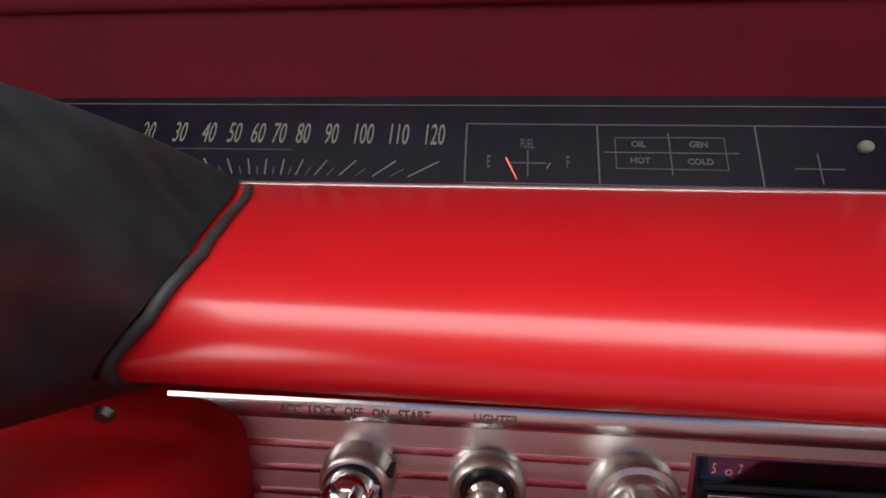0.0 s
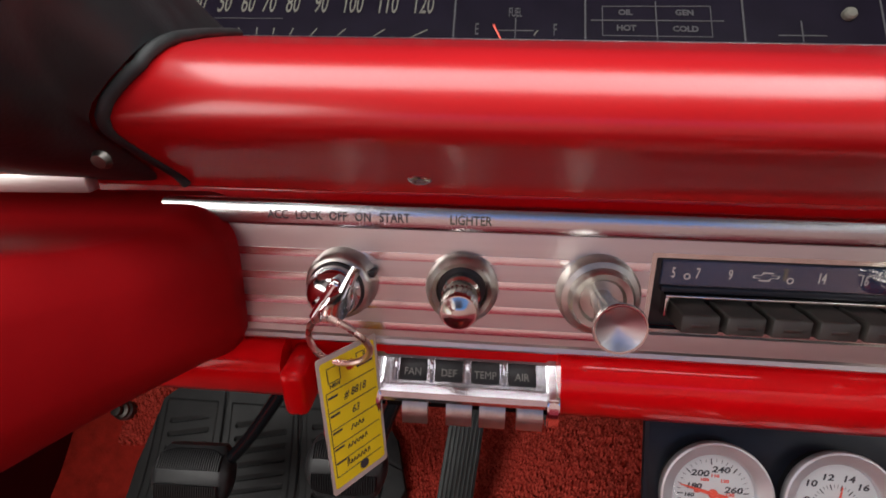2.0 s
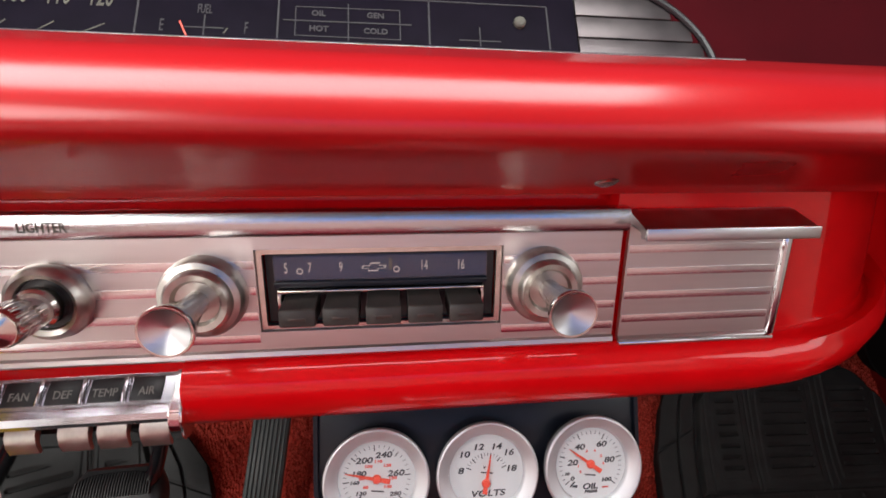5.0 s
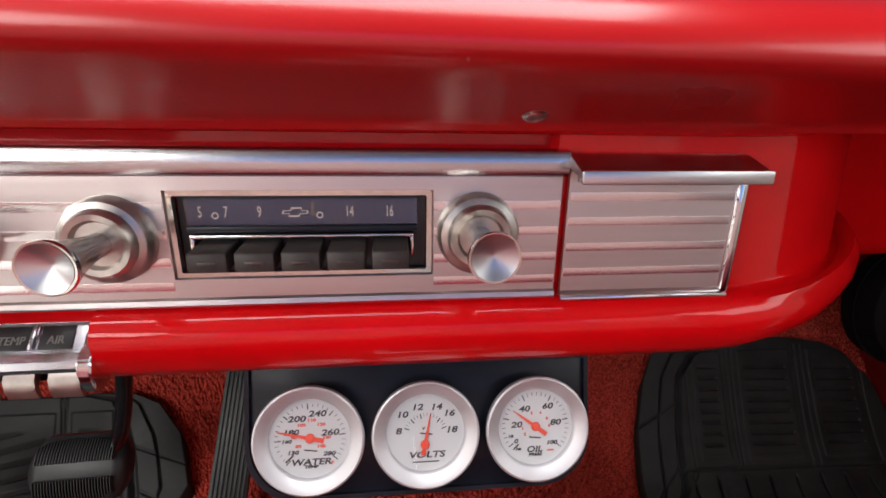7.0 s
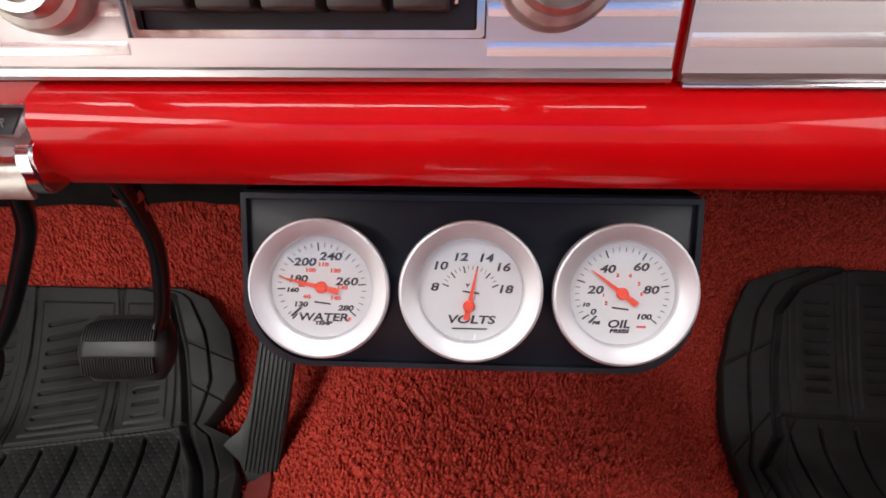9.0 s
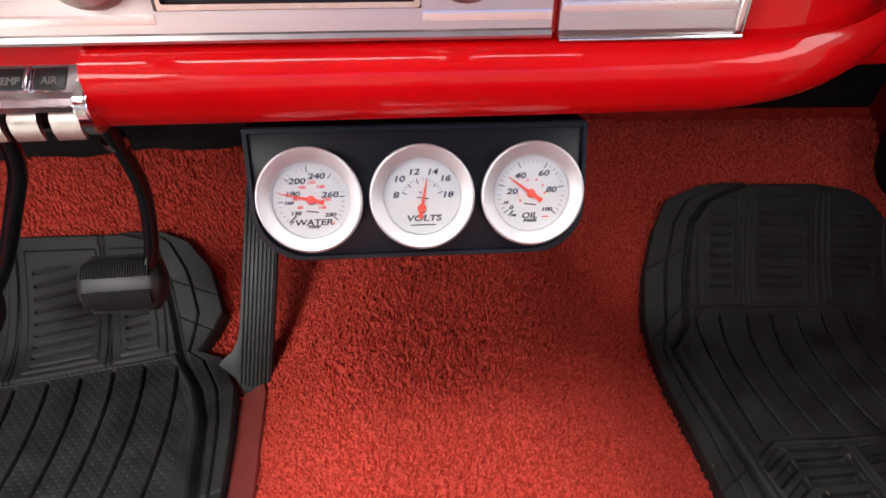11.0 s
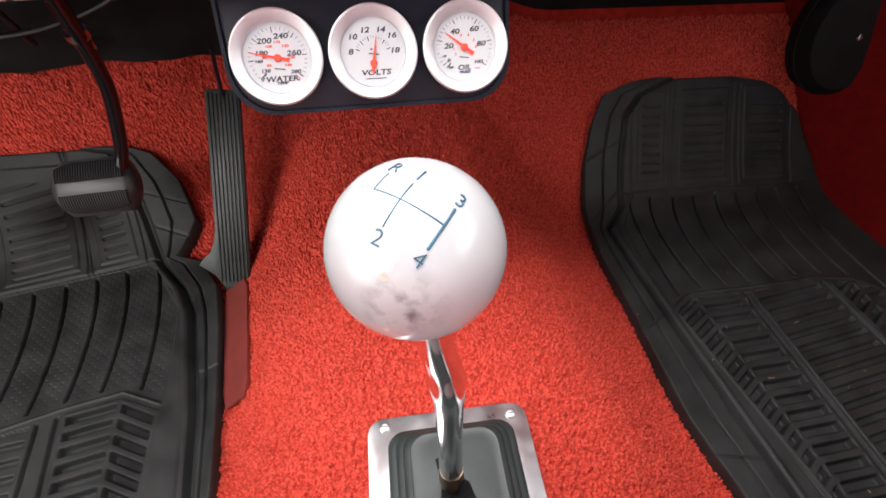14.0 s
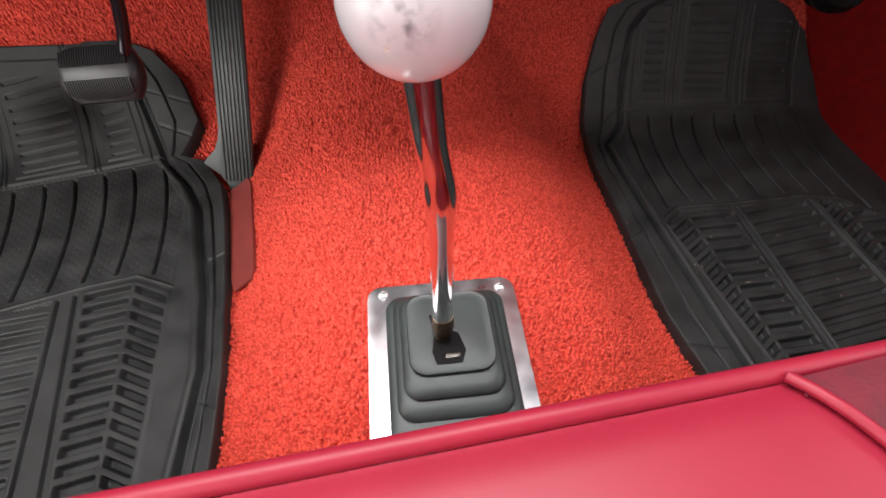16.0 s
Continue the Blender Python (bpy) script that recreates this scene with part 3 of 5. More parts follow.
    # warning lamps
    for x0, y0, x1, y1 in ((0.1052, 0.0020, 0.1905, 0.0016), (0.1052, 0.0297, 0.1902, 0.0305), (0.1052, 0.0020, 0.1052, 0.0297), (0.1905, 0.0016, 0.1902, 0.0305)):
        bar(sp, CREAM_DIM, x0, y0, x1, y1, 0.0007, 0.0001)
    bar(sp, CREAM_DIM, 0.0958, 0.0162, 0.2000, 0.0165, 0.0010, 0.0002)
    bar(sp, CREAM_DIM, 0.1480, -0.0035, 0.1475, 0.0346, 0.0010, 0.0002)
    for s, x, y in (("OIL", 0.1235, 0.0238), ("GEN", 0.1700, 0.0240), ("HOT", 0.1240, 0.0090), ("COLD", 0.1702, 0.0086)):
        lettering(s, 0.0072, CREAM_DIM, sp, x, y, 0.0003, wide=1.0, bold=0.0002)
    # clock blank
    bar(sp, CREAM_DIM, 0.2400, 0.0040, 0.2760, 0.0040, 0.0010, 0.0001)
    bar(sp, CREAM_DIM, 0.2582, -0.0090, 0.2582, 0.0174, 0.0010, 0.0001)
    part("knob", lathe([(0, 0.005), (0.0040, 0.0045), (0.0052, 0.003), (0.0052, 0), (0, 0)], 20), CREAM, sp, "small cream knob", m=at(0.2935, 0.0230, 0.0))
    return sp


build_speedo()
tagged(finish("trim_strip", tube([bulge_point(x, (0.354, 0.6617)) for x in (-0.5, -0.2, 0.1, 0.47)], 0.0019, 8), ALU_SATIN), "thin bright metal strip along the back of the dash roll", "trim", kind="structure")

# ---- tachometer pod ----
POD_X, POD_Y, POD_Z, POD_R = -0.196, 0.125, 0.705, 0.066


def welt_x(k):
    """The pod's right edge in plan, along the dash roll's section from its back to its foot."""
    line = (-0.175, -0.153, -0.138, -0.129, -0.127, -0.128, -0.130, -0.136, -0.142, -0.146, -0.148, -0.149, -0.151, -0.151, -0.150)
    return float(np.interp(k * (len(line) - 1) / (len(BULGE) - 1), range(len(line)), line))


def build_pod():
    pod = thing("tachometer_pod", Matrix(), "black crackle tachometer pod strapped over the dash roll", "tachometer")
    n, last = 64, len(BULGE) - 1
    rows = []
    for k in range(13):
        f = k / 12
        row = []
        for i in range(n):
            a = 2 * math.pi * i / n
            c, s = math.cos(a), math.sin(a)
            inner = Vector((POD_X + POD_R * c, POD_Y, POD_Z + POD_R * s))
            p = (0.5 - 0.5 * math.copysign(abs(s) ** 0.7, s)) * (last - 1)
            j = min(int(p), last - 1)
            ox = POD_X + (welt_x(p) - POD_X) * math.copysign(abs(c) ** 0.22, c)
            q = Vector(bulge_point(ox, BULGE[j].lerp(BULGE[j + 1], p - j)))
            outer = q + Vector((0, -0.006, 0.003))
            v = inner.lerp(outer, f)
            v.z += 0.010 * math.sin(math.pi * f) * max(0, s)
            v.x -= 0.004 * math.sin(math.pi * f) * max(0, c)
            row.append(v)
        rows.append(row)
    part("housing", loft(rows, closed_v=True), CRINKLE, pod)
    part("bezel", lathe([(POD_R, 0.0), (POD_R + 0.001, 0.003), (POD_R - 0.003, 0.005), (POD_R - 0.007, 0.002), (POD_R - 0.007, -0.004)], 64), BLACK, pod, m=at(POD_X, POD_Y, POD_Z, 90))
    dial = part("dial", lathe([(0, 0), (POD_R - 0.006, 0), (POD_R - 0.006, -0.004), (0, -0.004)], 56), GREEN_DIAL, pod, "grey-green tachometer dial", m=at(POD_X, POD_Y + 0.001, POD_Z, 90))
    part("stripe", box(-0.055, 0.055, -0.0012, 0.0012, 0.0, 0.0005), CREAM, dial, m=at(0, -0.017, 0.0002))
    lettering("M", 0.015, CREAM_DIM, dial, 0.030, -0.020, 0.0002)
    lettering("EDS", 0.013, CREAM_DIM, dial, 0.036, -0.036, 0.0002, wide=0.7)
    edge = [Vector(bulge_point(welt_x(k) + 0.002, p)) + Vector((0, -0.002, 0.002)) for k, p in enumerate(BULGE)][2:]
    part("welt", tube(edge, [0.0026] * len(edge), 10), RUBBER, pod, "black rubber welt")
    part("screw", lathe([(0, 0.003), (0.003, 0.0025), (0.0042, 0), (0, 0)], 16), NICKEL_DARK, pod, m=at(-0.1475, 0.1617, 0.6266, 100))
    return pod


build_pod()
tagged(finish("trim_strip", box(-0.5, -0.191, -0.004, 0.004, -0.005, 0.005, 0.001), ALU, m=at(0, 0.2, 0.6045)), "bright aluminium strip under the tachometer pod", "trim", kind="structure")

# ---- steering column ----
def build_column():
    col = thing("steering_column", Matrix(), "red painted steering column jacket below the dash", "steering column")
    a, b = Vector((-0.205, 0.26, 0.527)), Vector((-0.262, -0.45, 0.70))
    prof = round_rect(-0.150, 0.072, -0.047, 0.048, 0.026, 8)
    rows = []
    # a squared cover at the dash runs out into the round jacket
    for y, w, f in ((0.26, 1.0, 0), (0.205, 1.0, 0), (0.199, 0.985, 0), (0.195, 0.95, 0.05), (0.187, 0.92, 0.15), (0.172, 0.9, 0.4), (0.15, 0.9, 0.7), (0.125, 0.9, 0.9), (0.09, 0.9, 1), (0.0, 0.9, 1), (-0.2, 0.9, 1), (-0.45, 0.9, 1)):
        c = a.lerp(b, (0.26 - y) / 0.71)
        row = []
        for x, z in prof:
            r = Vector(((x + 0.039) * 0.65, z)).normalized() * 0.064
            row.append((-0.203 + x * w + (c.x + r.x + 0.203 - x * w) * f, y, 0.538 + z * w + (c.z + r.y - 0.538 - z * w) * f))
        rows.append(row)
    part("jacket", loft(rows, closed_v=True, caps=True), RED_COLUMN, col)
    return col


build_column()
tagged(finish("bracket", box(-0.0075, 0.0075, -0.02, 0.02, -0.0165, 0.0165, 0.005, 3), RED_GLOSS, m=at(-0.0985, 0.200, 0.4815)), "small glossy red bracket under the dash edge", "bracket")

# ---- trim panel ----
TILT = 10.8


def on_panel(x, z, out=0.0):
    """A pose on the trim panel's face: X along it, Y up it, Z out of it."""
    return at(x, dash_y(x) - (0.577 - z) * 0.19, z - 0.0011 - 0.018 * (x - 0.31), 90 - TILT, 1.03, -1.1) @ at(0, 0, out)


def rib_section(s):
    """A low polished rib, almost flush."""
    arc = [(s + 0.0024 * q, 0.0034 + 0.0024 * (0.02 * q - 0.05 * q * q)) for q in (-1, -0.75, -0.5, -0.25, 0, 0.25, 0.5, 0.75, 1)]
    return [(s - 0.0024, 0.0015)] + arc + [(s + 0.0024, 0.0015)]


RADIO_X0, RADIO_X1 = 0.1000, 0.2365


def build_trim():
    tr = thing("trim_panel", on_panel(0.0, 0.54), "ribbed brushed aluminium trim panel across the dash", "trim panel")
    prof = [(-0.0425, -0.002), (-0.043, 0.0045), (-0.0415, 0.0055), (-0.039, 0.0048), (-0.038, 0.003)]
    body = prof + [(0.027, 0.003), (0.027, -0.002)]
    for xs in ((-0.160, -0.05, RADIO_X0), (RADIO_X1, 0.307)):
        part("plate", loft([[(x, y, z) for y, z in body] for x in xs], closed_v=True, caps=True), ALU, tr)
    for strip in (prof[:5] + [(-0.0278, 0.003), (-0.0278, -0.002)], [(0.0198, -0.002), (0.0198, 0.003), (0.027, 0.003), (0.027, -0.002)]):
        part("plate", loft([[(x, y, z) for y, z in strip] for x in (RADIO_X0, RADIO_X1)], closed_v=True, caps=True), ALU, tr)
    for s in (-0.0315, -0.018, -0.003, 0.0115):
        for xs in ((-0.1595, RADIO_X0 - 0.0005), (RADIO_X1 + 0.0005, 0.3065)):
            part("rib", loft([[(x, y, z) for y, z in rib_section(s)] for x in xs], closed_v=True, caps=True), POLISHED, tr, "polished rib")
    header = [(0.0272, -0.002), (0.0272, 0.003), (0.0282, 0.0058), (0.0297, 0.0065), (0.0385, 0.0065), (0.0405, 0.0055), (0.0415, 0.003), (0.0415, -0.002)]
    part("header", loft([[(x, y, z) for y, z in header] for x in (-0.172, 0.309)], closed_v=True, caps=True), HEADER, tr, "bright lettered header strip")
    for s, x in (("ACC", -0.1045), ("LOCK", -0.087), ("OFF", -0.0705), ("ON", -0.0565), ("START", -0.039), ("LIGHTER", 0.0023)):
        lettering(s, 0.0072, ENGRAVED if x < 0 else CREAM, tr, x, 0.0340, 0.0065, wide=0.80, name="lettering", bold=0.00010)
    return tr


build_trim()


def build_ashtray():
    a = thing("ashtray", on_panel(0.3640, 0.538) @ Matrix.Diagonal((1.03, 1, 1, 1)), "closed aluminium ashtray door with a chrome pull lip", "ashtray")
    prof = [(-0.0405, 0.0), (-0.0405, 0.004), (-0.039, 0.0048), (-0.0375, 0.003)]
    prof += [(0.032, 0.003), (0.032, 0.0)]
    part("door", loft([[(x, y, z) for y, z in prof] for x in (-0.0515, 0.045)], closed_v=True, caps=True), ALU, a)
    for s in (-0.026, -0.011, 0.004, 0.018):
        part("rib", loft([[(x, y, z) for y, z in rib_section(s)] for x in (-0.0505, 0.0440)], closed_v=True, caps=True), POLISHED, a, "polished rib")
    part("rim", box(0.0452, 0.0505, -0.0405, 0.032, 0, 0.0055, 0.0015), CHROME, a)
    part("rim", box(-0.0515, 0.0505, -0.0435, -0.0407, 0, 0.0055, 0.001), CHROME, a)
    lip = [(0.033, 0.0), (0.0415, 0.0), (0.0410, 0.004), (0.0345, 0.0215), (0.0335, 0.0228), (0.0300, 0.0228), (0.0285, 0.0218), (0.0285, 0.0190), (0.0315, 0.018), (0.034, 0.006)]
    part("lip", loft([[(x, y, z) for y, z in lip] for x in (-0.0535, 0.0475)], closed_v=True, caps=True), LIP, a, "chrome pull lip with a dark reflection in its colour", smooth=False)
    # the lip's bright front edge is painted as a lighter metal strip
    part("lip_edge", box(-0.0535, 0.0475, 0.0278, 0.0350, 0.0226, 0.0248, 0.0009), ALU_SATIN, a, "rolled edge of the lip, its highlight put in as brighter metal")
    return a


build_ashtray()


def build_radio():
    r = thing("car_radio", on_panel(0.1680, 0.5360, -0.0075) @ Matrix.Diagonal((0.99, 1, 1, 1)), "chrome-framed push-button car radio in the trim panel", "radio")
    part("bezel", frame_ring(round_rect(-0.0685, 0.0685, -0.0235, 0.0235, 0.0015), round_rect(-0.0655, 0.0655, -0.0208, 0.0208, 0.001), 0.001, 0.0085), NICKEL, r)
    part("case", box(-0.065, 0.065, -0.0205, 0.0205, 0.0031, 0.0036), BLACK, r)
    dial = part("dial", box(-0.0605, 0.0605, 0.0045, 0.0185, 0.0036, 0.0044), RADIO_DIAL, r, "dark radio dial with pale numerals, blue reflection put into its colour")
    for s, x in (("5", -0.054), ("7", -0.041), ("9", -0.0237), ("14", 0.0237), ("16", 0.0453)):
        lettering(s, 0.0085, PALE, dial, x, 0.0112, 0.0045, wide=0.55, name="dial_number")
    for x in (-0.0465, 0.0078):
        part("ring_mark", frame_ring([(0.0019 * math.cos(k * 0.52), 0.0019 * math.sin(k * 0.52)) for k in range(12)], [(0.0012 * math.cos(k * 0.52), 0.0012 * math.sin(k * 0.52)) for k in range(12)], 0, 0.0002), PALE, dial, m=at(x, 0.0095, 0.0044))
    bow = [(-1, -0.35), (-0.42, -0.35), (-0.42, -1), (0.42, -1), (0.42, -0.35), (1, -0.35), (1, 0.35), (0.42, 0.35), (0.42, 1), (-0.42, 1), (-0.42, 0.35), (-1, 0.35)]
    part("emblem", frame_ring([(0.0068 * x + 0.0008 * y, 0.0026 * y) for x, y in bow], [(0.0060 * x + 0.0008 * y, 0.0018 * y) for x, y in bow], 0, 0.0002), PALE, dial, m=at(-0.005, 0.0112, 0.0045))
    part("pointer", box(0.0035, 0.0052, 0.0095, 0.0165, 0.0048, 0.0056), CREAM, dial, "cream dial pointer")
    part("dial_glass", box(-0.0605, 0.0605, 0.0045, 0.0185, 0.0062, 0.0064), LENS, r).visible_shadow = False
    part("shelf", box(-0.0605, 0.0605, 0.001, 0.0043, 0.0036, 0.0078, 0.0006), BLACK_PAINT, r)
    bm = box(-0.0585, 0.0585, -0.0016, 0.0003, 0.0036, 0.0105, 0.0005)
    box(-0.0585, -0.0565, -0.0125, -0.0012, 0.0036, 0.0102, 0.0005, into=bm)
    box(0.0565, 0.0585, -0.0125, -0.0012, 0.0036, 0.0102, 0.0005, into=bm)
    part("bracket", bm, NICKEL, r, "bright bracket round the buttons")
    key = None
    for i in range(5):
        rows = [[(-0.0094, y0, z), (0.0094, y0, z), (0.0094, y1, z), (-0.0094, y1, z)] for z, y0, y1 in ((0.0, -0.0050, 0.0062), (0.021, -0.0056, 0.0050), (0.0225, -0.0050, 0.0042))]
        if key is None:
            bm = loft(rows, closed_v=True, caps=True)
            bmesh.ops.bevel(bm, geom=bm.edges[:], offset=0.0006, segments=1, affect="EDGES")
            key = part("push_button", bm, BUTTON, r, "black push button")
            b = key
        else:
            b = new("push_button", key.data)
            b.parent = r
            tagged(b, "black push button")
        b.matrix_basis = at(-0.0455 + i * 0.0228, -0.0095, 0.0036)
        part("inlay", box(-0.0045, 0.0045, -0.0018, 0.0002, 0.0222, 0.0228, 0.0003), NICKEL_DARK, b)
    return r


build_radio()


def build_knob():
    k = thing("radio_knob", on_panel(0.0730, 0.5355), "chrome radio knob with a flared waisted stem", "knob", "radio knobs")
    part("base", lathe([(0, 0.014), (0.011, 0.014), (0.0125, 0.0165), (0.0155, 0.017), (0.017, 0.0155), (0.0175, 0.0125), (0.0205, 0.0115), (0.022, 0.009), (0.0225, 0.003), (0, 0.003)], 56), DULL, k, "stepped dull chrome base")
    part("grip", lathe([(0.0062, 0.012), (0.0060, 0.018), (0.0070, 0.027), (0.0092, 0.038), (0.0118, 0.0460), (0.0126, 0.0485), (0.0122, 0.0500), (0.0112, 0.0500), (0.001, 0.0450), (0, 0.0450)], 64, flutes=16, depth=0.0006, lo=0.017, hi=0.040), NICKEL, k, "flared grip with a dished bright end")
    part("disc", lathe([(0.0110, 0.0502), (0.001, 0.0457), (0, 0.0457)], 64), ALU_SATIN, k)
    return k


KNOB = build_knob()
copy_thing(KNOB, on_panel(0.2605, 0.5365))


def build_lighter():
    li = thing("cigarette_lighter", on_panel(-0.0015, 0.5355), "chrome cigarette lighter with a knurled knob", "lighter")
    part("ring", lathe([(0.0135, 0.003), (0.0195, 0.003), (0.0205, 0.006), (0.0195, 0.010), (0.0165, 0.0125), (0.014, 0.011), (0.0135, 0.006)], 56), DULL, li, "dull chrome surround")
    part("socket", lathe([(0.0133, 0.003), (0.0133, 0.0085), (0, 0.0085)], 40), BLACK, li)
    part("shaft", lathe([(0.0105, 0.008), (0.0105, 0.016), (0.009, 0.0175), (0.0085, 0.028), (0, 0.028)], 40), NICKEL, li)
    part("knob", lathe([(0, 0.024), (0.0085, 0.024), (0.0096, 0.026), (0.0099, 0.0385), (0.0088, 0.0405), (0.0080, 0.0405), (0.004, 0.0430), (0, 0.0435)], 96, flutes=22, depth=0.0010, lo=0.0255, hi=0.038), NICKEL, li, "knurled chrome knob")
    return li


build_lighter()


def build_ignition():
    ig = thing("ignition_switch", on_panel(-0.0700, 0.5355), "chrome ignition switch with winged rotor", "ignition switch")
    part("barrel", lathe([(0, 0.015), (0.0165, 0.015), (0.0185, 0.0135), (0.0195, 0.010), (0.0205, 0.003), (0, 0.003)], 56), DULL, ig)
    part("notch", box(0.0145, 0.0205, 0.006, 0.0095, 0.004, 0.0125, 0.0005), BLACK, ig)
    part("seam", lathe([(0.0152, 0.015), (0.0158, 0.0165), (0.0152, 0.018), (0, 0.018)], 48), BLACK, ig)
    part("rotor", lathe([(0, 0.034), (0.006, 0.0335), (0.0115, 0.030), (0.0142, 0.0245), (0.0145, 0.018), (0, 0.018)], 56), CHROME, ig, "domed chrome rotor")
    part("wing", box(-0.0035, 0.0035, -0.0135, 0.0135, 0.02, 0.0365, 0.0025, 3), CHROME, ig, m=at(0, 0, 0, 0, 0, -32))
    return ig


build_ignition()


def build_keys():
    kr = thing("key_ring", at(-0.0625, 0.170, 0.5305, 90, 0, -2), "ignition key on a wire ring with a yellow dealer tag", "keys")
    key = prism([(-0.009, -0.006), (-0.009, 0.006), (-0.004, 0.009), (0.004, 0.008), (0.008, 0.003), (0.022, 0.003), (0.022, -0.003), (0.008, -0.003), (0.004, -0.008), (-0.004, -0.009)], -0.001, 0.001, 0.0004)
    part("key", key, CHROME, kr, "flat steel key", m=at(-0.0005, 0.018, -0.005, 50, 25, 62))
    part("wire_ring", tube([(0.0165 * math.cos(a * math.pi / 18), 0.0165 * math.sin(a * math.pi / 18), 0.0015 * math.sin(a * math.pi / 9)) for a in range(36)], 0.0018, 8, closed=True), COPPERED, kr, "copper-toned wire ring", m=at(0.0, 0.0, 0.0, 12, -8, 0))
    tag = part("tag", prism(round_rect(-0.0205, 0.0205, -0.092, 0.0, 0.002), 0, 0.0005), YELLOW, kr, "yellow card dealer tag with black print", m=at(-0.0005, -0.0138, -0.010, -14.4, 53.6, -9.1) @ Matrix.Diagonal((0.872, 0.872, 1, 1)))
    part("sleeve", frame_ring(round_rect(-0.0225, 0.0225, -0.096, 0.0035, 0.002), round_rect(-0.0206, 0.0206, -0.0921, 0.0001, 0.002), -0.0002, 0.0006), CLOUDY, tag, "cloudy clear plastic sleeve")
    part("eyelet", lathe([(0.0035, 0.0005), (0.0037, 0.0008), (0, 0.0008)], 20), RED_FOB, tag, m=at(0.001, -0.009, 0.0001))
    for s in (-0.021, -0.035, -0.048, -0.0605, -0.073, -0.0835):
        bar(tag, INK, -0.0185, s, 0.0185, s, 0.0005, 0.0005, "rule")
    bar(tag, INK, -0.0185, -0.0835, -0.0185, -0.021, 0.0004, 0.0005, "rule")
    for x0, x1, y0, y1 in ((-0.016, -0.007, -0.005, -0.015), (0.006, 0.0115, -0.004, -0.0105), (0.0125, 0.018, -0.004, -0.0105)):
        for a, b, c, d in ((x0, y0, x1, y0), (x0, y1, x1, y1), (x0, y0, x0, y1), (x1, y0, x1, y1)):
            bar(tag, INK, a, b, c, d, 0.0004, 0.0005, "rule")
    lettering("NEW", 0.0034, INK, tag, -0.0115, -0.0175, 0.0006, bold=0.0001)
    bar(tag, INK, 0.0055, -0.013, 0.018, -0.013, 0.0016, 0.0005, "print")
    for s in (-0.0325, -0.0455, -0.058, -0.0705, -0.081):
        bar(tag, INK, -0.0175, s + 0.0075, -0.0105, s + 0.0075, 0.0014, 0.0005, "print")
    lettering("# 8818", 0.0075, INK, tag, 0.002, -0.0285, 0.0006, wide=0.8, shear=0.3, name="handwriting")
    lettering("63", 0.0075, INK, tag, 0.001, -0.0415, 0.0006, wide=0.8, shear=0.3, name="handwriting")
    # handwriting that is left unlettered becomes loose strokes
    rng = random.Random(7)
    for s, x0, n in ((-0.055, -0.004, 4), (-0.067, -0.008, 6), (-0.0795, -0.010, 7)):
        x, k = x0, 0
        while k < n:
            tall = rng.choice((0.003, 0.0035, 0.006))
            wide = rng.uniform(0.0012, 0.0030)
            pts = [(x, s, 0.0008), (x + wide * 0.6, s + tall, 0.0008), (x + wide * 0.9, s + tall * 0.5, 0.0008), (x + wide, s + 0.0004, 0.0008)]
            part("pen_stroke", tube(smooth_line(pts, 3), 0.00030, 5), INK, tag)
            x += wide + rng.uniform(0.0002, 0.0012)
            k += 1
    part("stamp", lathe([(0, 0.0007), (0.0035, 0.0007), (0.0035, 0), (0, 0)], 20), INK, tag, m=at(0.003, -0.0865, 0.0003))
    part("fob", lathe([(0, 0.002), (0.014, 0.002), (0.0155, 0.001), (0.0155, -0.001), (0.014, -0.002), (0, -0.002)], 40), RED_FOB, kr, "round red plastic key fob", m=at(-0.0120, -0.084, -0.014, 0, 0, 8) @ Matrix.Diagonal((0.72, 1.25, 1, 1)))
    return kr


build_keys()


